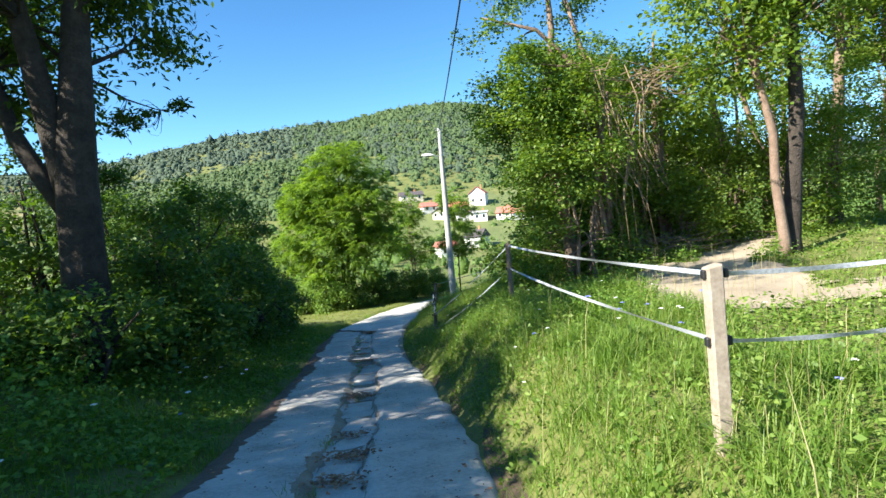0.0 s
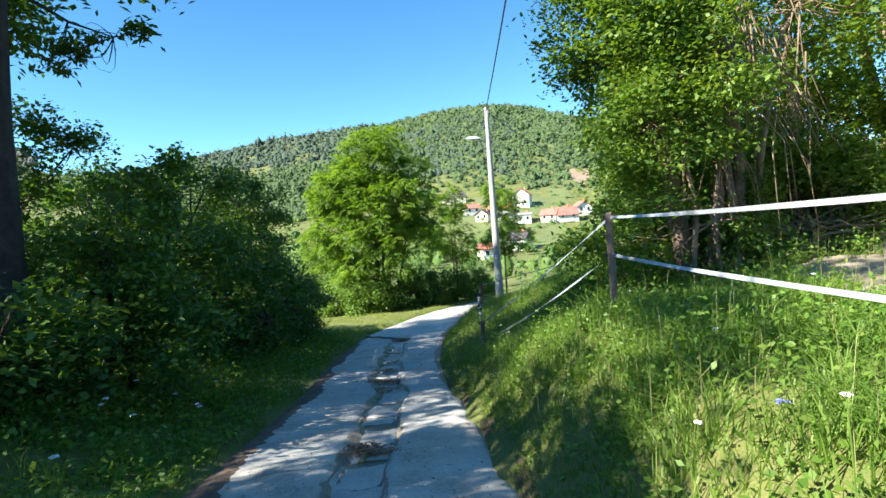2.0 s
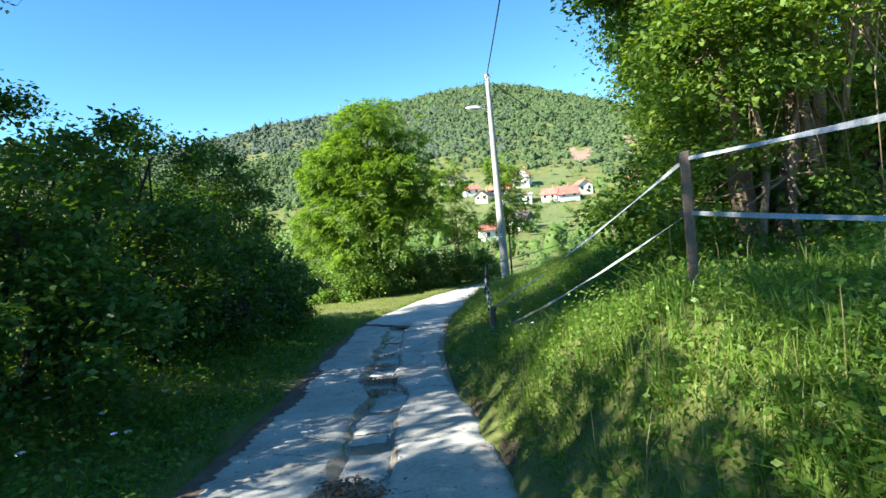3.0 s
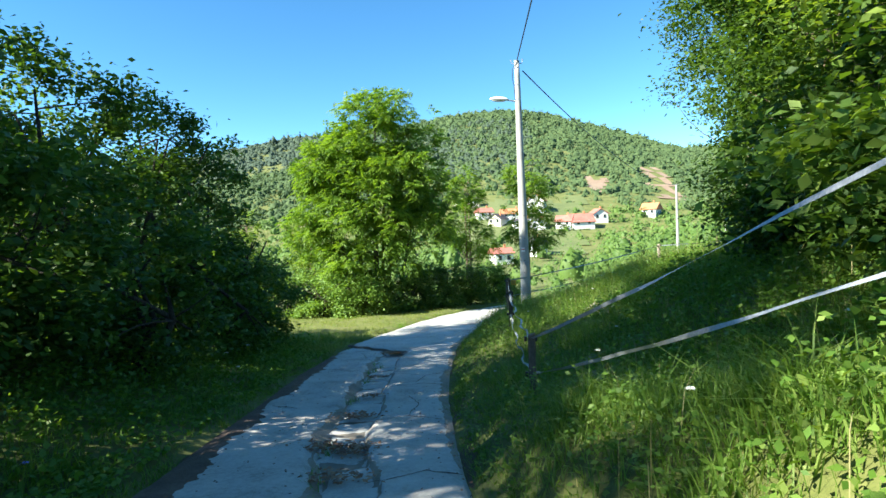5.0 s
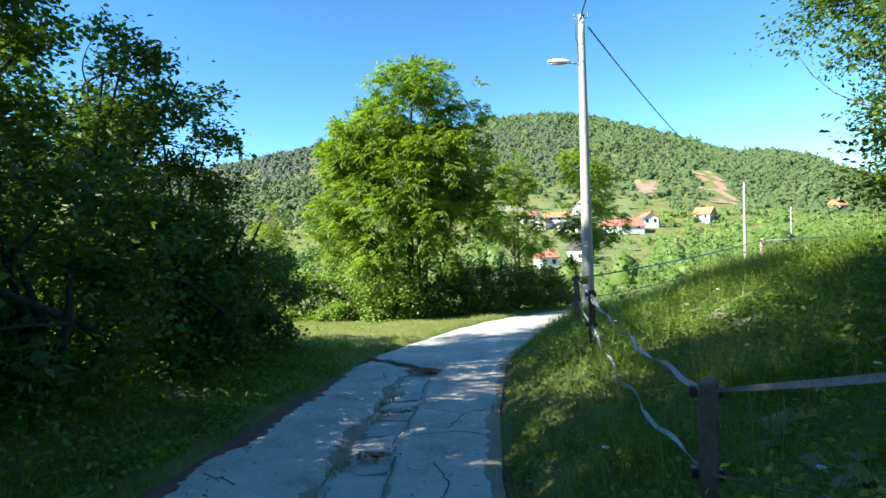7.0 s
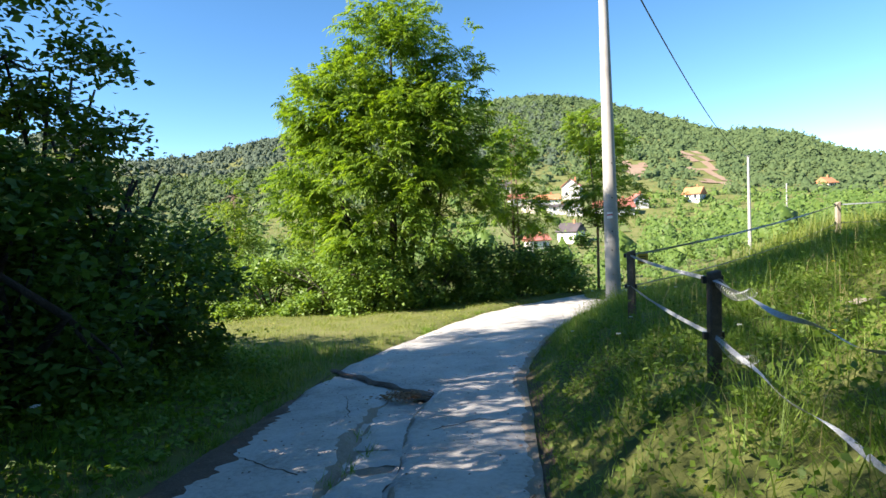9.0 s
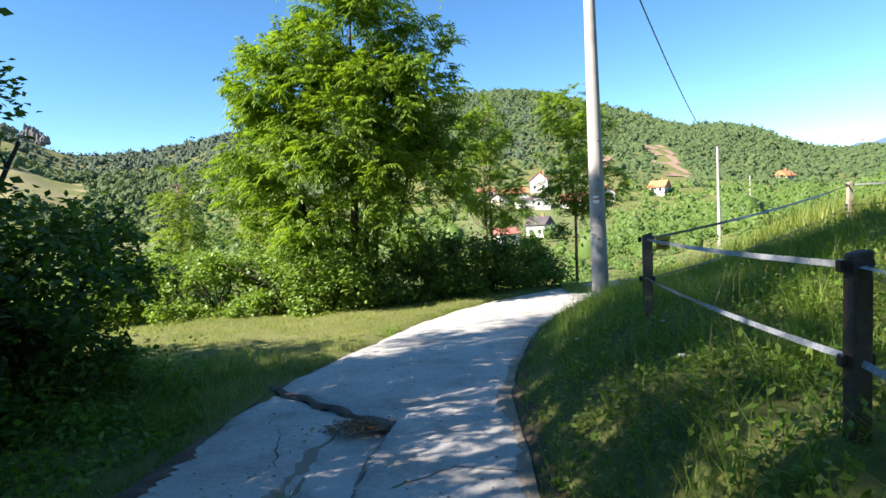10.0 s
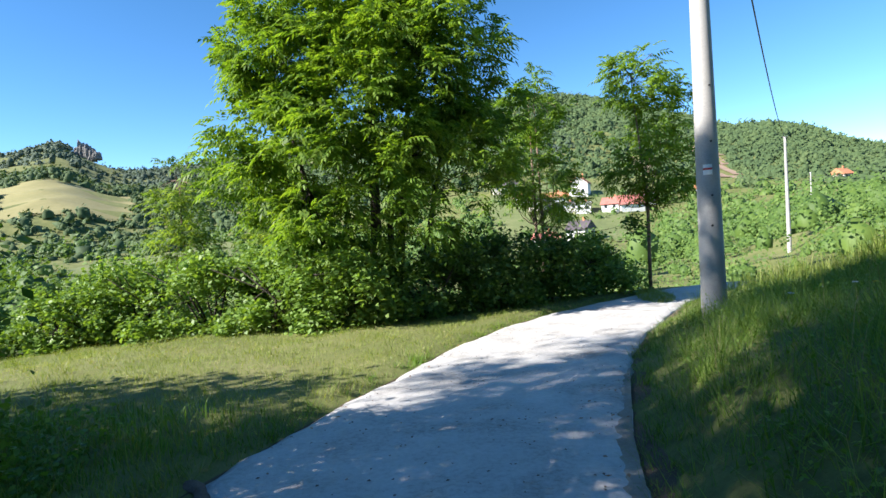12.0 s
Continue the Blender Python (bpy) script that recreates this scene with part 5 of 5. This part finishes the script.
for k, (bx, by, rx, ry, hh) in enumerate(HEDGE):
    bz = gz(bx, by)
    rb = np.random.default_rng(400 + k)
    # bushes 5 to 7: the ash's shade is put into darker leaves
    painted_shade = k in (5, 6, 7)
    stems2 = [([(rb.normal(0, 0.2), rb.normal(0, 0.2), -0.1), (rb.normal(0, 0.3), rb.normal(0, 0.2), hh * 0.4), (rb.normal(0, rx * 0.5), rb.normal(0, ry * 0.4), hh * 0.8)], [0.03, 0.022, 0.008]) for q in range(6)]
    spec = [(0, 0, hh * 0.4, rx, ry, hh * 0.42), (rb.normal(0, 0.5), rb.normal(0, 0.2), hh * 0.72, rx * 0.6, ry * 0.6, hh * 0.26), (rb.normal(0, 0.7), -0.1, hh * 0.8, rx * 0.3, ry * 0.4, hh * 0.2), (0, -0.3, hh * 0.15, rx, ry, hh * 0.18)]
    tree(420 + k, "hedge_bush", "dense hedge bush with the ash tree's shade in its leaf colour" if painted_shade else "broad light-green bramble hedge bush", (bx, by, bz), stems2, spec, 150, 52, 0.17, 0.115, 0.08, M_BUSH if painted_shade else M_HEDGE, M_BARK, 0.01, 20, 0.7, 0.3, "hedge bushes", "bush")
SLENDER = (("young_tree", "slender young tree with thin double trunk", -2.2, 37.2, 7.2, 1.4, M_ASH, 260, 21), ("young_tree", "young ash tree on a thin pale trunk", 0.9, 36.0, 6.7, 1.35, M_ASH, 260, 22), ("sapling", "thin bright-green sapling above the hedge", -13.4, 36.0, 5.6, 0.75, M_WOODS, 130, 23), ("sapling", "young light-green tree above the hedge", -10.3, 36.5, 5.4, 0.9, M_WOODS, 120, 24))
for name, label, tx, ty, th, rad, m, clumps, seed in SLENDER:
    bz = gz(tx, ty)
    rb = np.random.default_rng(seed)
    s2 = [([(0.15 * q, 0, -0.2), (0.05 + 0.2 * q, 0, th * 0.35), (rb.normal(0, 0.15), 0.1, th * 0.9)], [0.055, 0.045, 0.012]) for q in range(2 if seed == 21 else 1)]
    tree(seed, name, label, (tx, ty, bz), s2, [(0, 0, th * 0.62, rad, rad, th * 0.28), (0, 0, th * 0.85, rad * 0.6, rad * 0.6, th * 0.15), (rad * 0.4, 0, th * 0.5, rad * 0.8, rad * 0.8, th * 0.15)], clumps, 45, 0.19, 0.32, 0.05, m, M_BARKP, 0.015, 50, 0.5, -1, "young trees beyond the lane")


# ---- far woods ----
def ball():
    """The unit crown that far trees are shaped from: corners of its small faces."""
    bm = bmesh.new()
    bmesh.ops.create_icosphere(bm, subdivisions=1, radius=1)
    tri = np.array([[v.index for v in f.verts] for f in bm.faces])
    co = np.array([tuple(v.co) for v in bm.verts])
    bm.free()
    return co, tri


BALL_CO, BALL_TRI = ball()
BALL_CO, BALL_TRI = BALL_CO, BALL_TRI[BALL_CO[BALL_TRI].mean(1)[:, 2] > -0.55]


def crowns_ob(name, cores, quads, material):
    """One mesh of rounded crown cores and the loose leaf sprays over them."""
    me = bpy.data.meshes.new(name)
    k, nc, nq = len(cores) // len(BALL_CO), len(cores), len(quads)
    tri = (BALL_TRI[None] + (np.arange(k) * len(BALL_CO))[:, None, None]).reshape(-1)
    nt = len(tri) // 3
    v = np.concatenate([cores, quads.reshape(-1, 3)]).astype(np.float32)
    me.vertices.add(len(v))
    me.vertices.foreach_set("co", v.reshape(-1))
    me.loops.add(nt * 3 + nq * 4)
    me.loops.foreach_set("vertex_index", np.concatenate([tri, nc + np.arange(nq * 4)]).astype(np.int32))
    me.polygons.add(nt + nq)
    me.polygons.foreach_set("loop_start", np.concatenate([np.arange(nt) * 3, nt * 3 + np.arange(nq) * 4]).astype(np.int32))
    me.update(calc_edges=True)
    me.materials.append(material)
    return new(name, me)


def crown_cloud(rng, at, rad, hgt, count, leaf, core):
    """Uneven crowns of many trees: lumpy cores, and loose leaf sprays over them."""
    k = len(at)
    d = unit(rng.normal(size=(k, count, 3)))
    d[:, :, 2] = np.abs(d[:, :, 2]) * 1.1 - 0.25
    ph = rng.uniform(0, 6.3, (k, 1, 3))

    def lump(q):
        return 1 + 0.2 * np.sin(q[..., 0:1] * 5 + ph[..., 0:1]) + 0.2 * np.cos(q[..., 1:2] * 6 + ph[..., 1:2]) + 0.16 * np.sin(q[..., 2:3] * 7 + ph[..., 2:3])

    shape = np.stack([rad, rad, hgt], -1)[:, None, :]
    p = at[:, None, :] + d * rng.uniform(0.86, 1.08, (k, count, 1)) * lump(d) * shape
    p[:, :, 2] += hgt[:, None] * 0.55
    n = unit(d * 0.45 + np.array(sun_dir) * 0.8 + rng.normal(size=d.shape) * 0.35).reshape(-1, 3)     # sprays tilted to the sun so far crowns look evenly lit
    s = unit(np.cross(n, rng.normal(size=n.shape)))
    t = np.cross(n, s)
    size = (leaf * np.repeat(rad, count) * rng.uniform(0.6, 1.4, k * count))[:, None]
    c = p.reshape(-1, 3)
    quads = np.stack([c - s * size, c - t * size * 0.7 - n * size * 0.2, c + s * size, c + t * size * 0.7 - n * size * 0.2], 1)
    b = np.repeat(BALL_CO[None], k, 0)
    v = b * lump(b) * rng.uniform(0.88, 1.1, (k, len(BALL_CO), 1)) * shape * core + at[:, None, :]
    v[:, :, 2] += hgt[:, None] * 0.55
    return v.reshape(-1, 3), quads


def bearing(x, y):
    return np.degrees(np.arctan2(x - HUB[0], y - HUB[1])), np.hypot(x - HUB[0], y - HUB[1])


def open_land(a, r):
    """Where no wood grows: the mown hill, pastures, village and cutting."""
    hay = (a < -37.2) & (a > -46.5) & (r > 335) & (r < 430)
    past = (a > -42) & (a < -29) & (np.abs(r - 205 - 2.2 * (a + 36)) < 15)
    vill = (a > -4.0) & (a < 9) & (r > 170) & (r < 285)
    cut = (np.abs(a - 15.5 - 0.022 * (380 - r)) < 1.15) & (r > 285) & (r < 400)
    slip = (np.abs(a - 10.4) < 1.2) & (np.abs(r - 330) < 26)
    return hay | past | vill | cut | slip


def wood(seed, name, label, a0, a1, r0, r1, count, rad, leafs, leaf, material, power=0.5, core=0.72):
    rng = np.random.default_rng(seed)
    a = rng.uniform(a0, a1, count)
    rr_ = interp(a, RIDGE_R)
    lo, hi = (r0, r1) if r1 > 0 else (r0, 1.0)
    u = rng.uniform(0, 1, count) ** power
    r = lo + ((r1 if r1 > 0 else rr_ * 1.02) - lo) * u
    vill = (a > -4.0) & (a < 11.5) & (r > 75) & (r < 290)
    crag_face = (a > -41.7) & (a < -39.5) & (r > 1120)
    ok = ~crag_face & ((~open_land(a, r) & ~vill) | (vill & (rng.uniform(0, 1, count) < (0.5 if r0 > 100 else 0.6))))
    a, r = a[ok], r[ok]
    x, y = HUB[0] + r * np.sin(np.radians(a)), HUB[1] + r * np.cos(np.radians(a))
    z = ground_z(x, y)
    size = rad * rng.uniform(0.5, 1.45, len(x)) * np.where((a > -4.0) & (a < 11.5) & (r > 75) & (r < 290), 0.62, 1.0) * (1 + np.clip((r - 300) / 900, 0, 1.2))
    z = z - size * rng.uniform(0.35, 0.85, len(x)) * (r > 200)
    tris, quads = crown_cloud(rng, np.stack([x, y, z], -1), size, size * rng.uniform(0.7, 1.5, len(x)), leafs, leaf, core)
    return tagged(crowns_ob(name, tris, quads, material), label, "woods", "", "stuff")


wood(61, "far_woods", "dense mixed woods covering the far hill", -14, 40, 262, -1, 10500, 2.45, 13, 0.3, M_FOREST, 0.6, 0.7)
wood(67, "far_woods", "light leafy woods on the nearer hillside", -40, -12, 262, 480, 2900, 2.5, 13, 0.3, M_FOREST, 0.7, 0.7)
wood(68, "far_woods", "dark pine woods on the long distant ridge", -40, -10, 470, -1, 3000, 2.8, 8, 0.32, M_PINE_HAZE, 0.7, 0.7)
wood(69, "far_woods", "dark pine stand in the hill's woods", -13, 4, 330, 600, 900, 2.5, 13, 0.3, M_PINE_HAZE, 0.8, 0.7)
wood(65, "far_woods", "dark woods around the hay meadow", -64, -30, 215, 560, 1700, 2.9, 12, 0.26, M_FOREST, 0.7, 0.7)
wood(66, "far_woods", "dark woods on the crag's ridge", -64, -34, 560, 1330, 2000, 2.9, 8, 0.32, M_PINE_HAZE, 0.8, 0.7)
wood(62, "valley_woods", "green trees filling the valley floor", -62, 48, 125, 270, 1350, 2.9, 44, 0.16, M_MIDWOOD, 0.8, 0.6)
wood(64, "valley_scrub", "leafy trees on the near valley side", -62, 48, 62, 125, 300, 2.3, 230, 0.063, M_MIDWOOD, 0.7, 0.6)
wood(63, "slope_scrub", "scrub and young trees on the slope below the lane", -60, 48, 34, 66, 210, 1.3, 260, 0.063, M_MIDWOOD, 0.9, 0.5)

# open patches on the hills
far_x, far_y = np.arange(-420, 180, 4.0), np.arange(100, 480, 4.0)


def patch(name, material, test, label):
    sheet(name, far_x, far_y, material, 0.35, lambda x, y: test(*bearing(x, y)), label, "field")


patch("ground_hay_meadow", M_HAY, lambda a, r: (a < -37) & (a > -47) & (r > 330) & (r < 435), "dry mown hill meadow among woods")
patch("ground_pasture", M_PASTURE, lambda a, r: (a > -42.5) & (a < -28.5) & (np.abs(r - 205 - 2.2 * (a + 36)) < 16), "green pasture strip on the valley side")
patch("ground_village_green", M_PASTURE, lambda a, r: (a > -4.2) & (a < 9.3) & (r > 168 + 8 * np.sin(a * 2.3)) & (r < 280 + 9 * np.sin(a * 1.7)), "grassy slope around the village houses")
patch("ground_cutting", M_SCREE, lambda a, r: (np.abs(np.abs(a - 15.5 - 0.022 * (380 - r) - 0.2 * np.sin(r * 0.09)) - 0.72) < 0.42) & (r > 285) & (r < 400) & (np.sin(r * 0.08 + a * 3) > -0.8) | (((a - 10.4) / 1.15) ** 2 + ((r - 330 - 9 * np.sin(a * 4)) / 25) ** 2 < 1), "reddish bare cutting through the hillside woods")


# ---- village ----
def place(a, r):
    return HUB[0] + r * math.sin(radians(a)), HUB[1] + r * math.cos(radians(a))


def house(a, elev, r, w, d, h, roof_h, turn, wall, roof, label, gable=True, group="village houses"):
    """A house with eaves, windows and a chimney; elev: the bearing's height at which its foot stands."""
    best = min((abs(gz(*place(a, q)) - HUB[2] - math.tan(radians(elev)) * q), q) for q in range(int(r * 0.7), int(r * 1.35), 2))[1]
    w, d, h, roof_h = (v * 0.9 * best / r for v in (w, d, h, roof_h))
    x, y = place(a, best)
    g = gz(x, y)
    z = g + 0.2
    t = thing("house", (x, y, g), label, "house", group, turn)
    up = max(z - g, -0.5)
    bm = bmesh.new()
    box(bm, -w / 2, w / 2, -d / 2, d / 2, -1.5, up + h)
    part("wall", bm, wall, t)
    o = 0.5
    bm = bmesh.new()
    zt = up + h
    pts = [(-w / 2 - o, -d / 2 - o, zt - 0.1), (w / 2 + o, -d / 2 - o, zt - 0.1), (w / 2 + o, d / 2 + o, zt - 0.1), (-w / 2 - o, d / 2 + o, zt - 0.1)]
    if gable:   # the ridge runs away from the viewer
        ends = [(0, -d / 2 - o, zt + roof_h), (0, d / 2 + o, zt + roof_h)]
        fs = [(0, 4, 5, 3), (1, 2, 5, 4), (3, 5, 2)]
        gb = bmesh.new()
        vs = [gb.verts.new(p) for p in ((-w / 2, -d / 2 + 0.02, zt - 0.05), (w / 2, -d / 2 + 0.02, zt - 0.05), (0, -d / 2 + 0.02, zt + roof_h * 0.93), (-w / 2, d / 2, zt - 0.05), (w / 2, d / 2, zt - 0.05), (0, d / 2, zt + roof_h * 0.93))]
        for q in ((0, 1, 2), (5, 4, 3), (0, 2, 5, 3), (1, 4, 5, 2)):
            gb.faces.new([vs[i] for i in q])
        part("gable", gb, wall, t)
    else:
        ends = [(-w / 2 - o, 0, zt + roof_h), (w / 2 + o, 0, zt + roof_h)]
        fs = [(0, 1, 5, 4), (2, 3, 4, 5), (0, 4, 3), (1, 2, 5)]
    vs = [bm.verts.new(p) for p in pts + ends]
    for q in fs:
        bm.faces.new([vs[i] for i in q])
    rf = part("roof", bm, roof, t)
    rf.modifiers.new("thickness", "SOLIDIFY").thickness = 0.22
    bm = bmesh.new()
    box(bm, w * 0.15, w * 0.15 + 0.6, -0.3, 0.3, zt + roof_h * 0.3, zt + roof_h + 0.9, 0.04)
    part("chimney", bm, M_TILE2, rf)
    floors = max(1, int(h // 2.6))
    for fl in range(floors):
        for k in range(max(2, int(w // 3))):
            n = max(2, int(w // 3))
            wx = -w / 2 + w * (k + 0.5) / n
            wz = up + 1.0 + fl * 2.7
            bm = bmesh.new()
            box(bm, wx - 0.62, wx + 0.62, -d / 2 - 0.06, -d / 2 + 0.02, wz - 0.08, wz + 1.38, 0.02)
            wf = part("window", bm, M_WHITE, t)
            bm = bmesh.new()
            box(bm, wx - 0.5, wx + 0.5, -d / 2 - 0.10, -d / 2 - 0.05, wz, wz + 1.3)
            part("pane", bm, M_PANE, wf)
    if gable and floors > 1:
        bm = bmesh.new()
        box(bm, -w / 2, w / 2, -d / 2 - 1.1, -d / 2 - 0.05, up + 2.65, up + 2.8)
        for k in range(9):
            bx = -w / 2 + w * k / 8
            box(bm, bx - 0.05, bx + 0.05, -d / 2 - 1.1, -d / 2 - 1.0, up + 2.8, up + 3.7)
        box(bm, -w / 2, w / 2, -d / 2 - 1.12, -d / 2 - 1.0, up + 3.65, up + 3.78)
        part("balcony", bm, M_WOODBR, t)
    return t


house(4.6, 1.3, 255, 8.5, 9, 5.4, 3.6, -14, M_RENDER, M_TILE, "tall white gabled house with brown balconies")
house(-2.6, 2.2, 262, 12, 9, 3.2, 2.0, 10, M_RENDER2, M_SLATE, "long pale house on the hillside", False)
house(2.1, 0.75, 240, 11, 8, 2.4, 2.4, 8, M_RENDER, M_TILE2, "white bungalow with an orange tiled roof", False)
house(3.2, -0.1, 232, 9.5, 8, 3.0, 0.9, 5, M_RENDER, M_SLATE, "low white house with a flat dark roof", False)
house(4.75, -0.35, 228, 6.5, 7, 3.8, 0.6, -8, M_RENDER, M_POLE, "cube-shaped white house with a pale flat roof", False)
house(0.6, 0.2, 236, 6.6, 8, 2.8, 2.6, -25, M_RENDER2, M_SLATE, "small house with a dark roof")
house(-0.8, 0.9, 250, 7.5, 7, 3.0, 2.2, 18, M_RENDER, M_TILE, "white house with a dull red roof", False)
house(4.3, -3.2, 180, 6.6, 8, 4.2, 2.8, -28, M_RENDER, M_SLATE, "white house with a steep dark grey roof", False)
house(0.9, -3.8, 175, 6.5, 7, 3.8, 1.8, 18, M_RENDER, M_TILE, "white house with a red tiled roof", False)
house(8.9, -0.35, 205, 9.0, 8, 2.0, 3.4, 12, M_RENDER, M_TILE, "house with a broad bright-red roof", False)
house(10.6, 0.1, 208, 6.0, 7, 2.6, 2.2, 10, M_RENDER, M_TILE, "small white gabled house on the slope")
house(7.4, -0.45, 200, 6, 7, 2.4, 2.4, -20, M_RENDER, M_TILE, "small red-roofed house below the woods", False)
house(15.6, 0.4, 215, 6.0, 7, 2.6, 2.6, -35, M_RENDER, M_TILE2, "small house with an orange roof among trees", False)
house(25.7, 0.7, 260, 5.5, 6, 2.8, 2.4, 30, M_RENDER2, M_TILE2, "small far house with an orange roof", False)
house(-33.4, -4.2, 120, 3.5, 4, 2.0, 1.4, 25, M_WOODBR, M_SLATE, "small dark hut below the hedge", False)
P3 = (44.4, 122.6, gz(44.4, 122.6))
power_pole(P3, 2.6 - P3[2], False, "thin distant concrete power pole")

# the rocky crag on the skyline
rng = np.random.default_rng(91)
crag = thing("crag", (*place(-40.75, 1230), gz(*place(-40.75, 1230)) - 2), "pale rocky crag on the wooded ridge", "crag")
for k, (cx, h, w) in enumerate(((0, 30, 11), (12, 25, 9), (22, 17, 8), (-10, 20, 9), (31, 11, 8))):
    bm = bmesh.new()
    bmesh.ops.create_icosphere(bm, subdivisions=3, radius=1)
    for v in bm.verts:
        n = noise.noise(v.co * 2.3 + Vector((k * 3, 0, 0))) * 0.45 + 1
        v.co = Vector((v.co.x * w * n + cx, v.co.y * w * n - 10, max(v.co.z, -0.4) * h * n))
    part("rock", bm, M_ROCK, crag)

# a mountain far beyond the valley, its blue haze put into the base colour
ms = [(2000 * math.sin(radians(a)), 2000 * math.cos(radians(a)), 20 + 118 * math.exp(-((a - 34) / 8) ** 2) + 6 * math.sin(a * 2.1)) for a in range(15, 62)]
verts = [p for x, y, z in ms for p in ((x, y, -120), (x, y, z), (x * 1.1, y * 1.1, -120))]
faces = [f for i in range(len(ms) - 1) for f in ((i * 3, i * 3 + 3, i * 3 + 4, i * 3 + 1), (i * 3 + 1, i * 3 + 4, i * 3 + 5, i * 3 + 2))]
tagged(mesh_ob("backdrop_mountain", verts, faces, M_DISTANT), "mountain range beyond the valley with blue haze in its colour", "mountain", "", "structure")
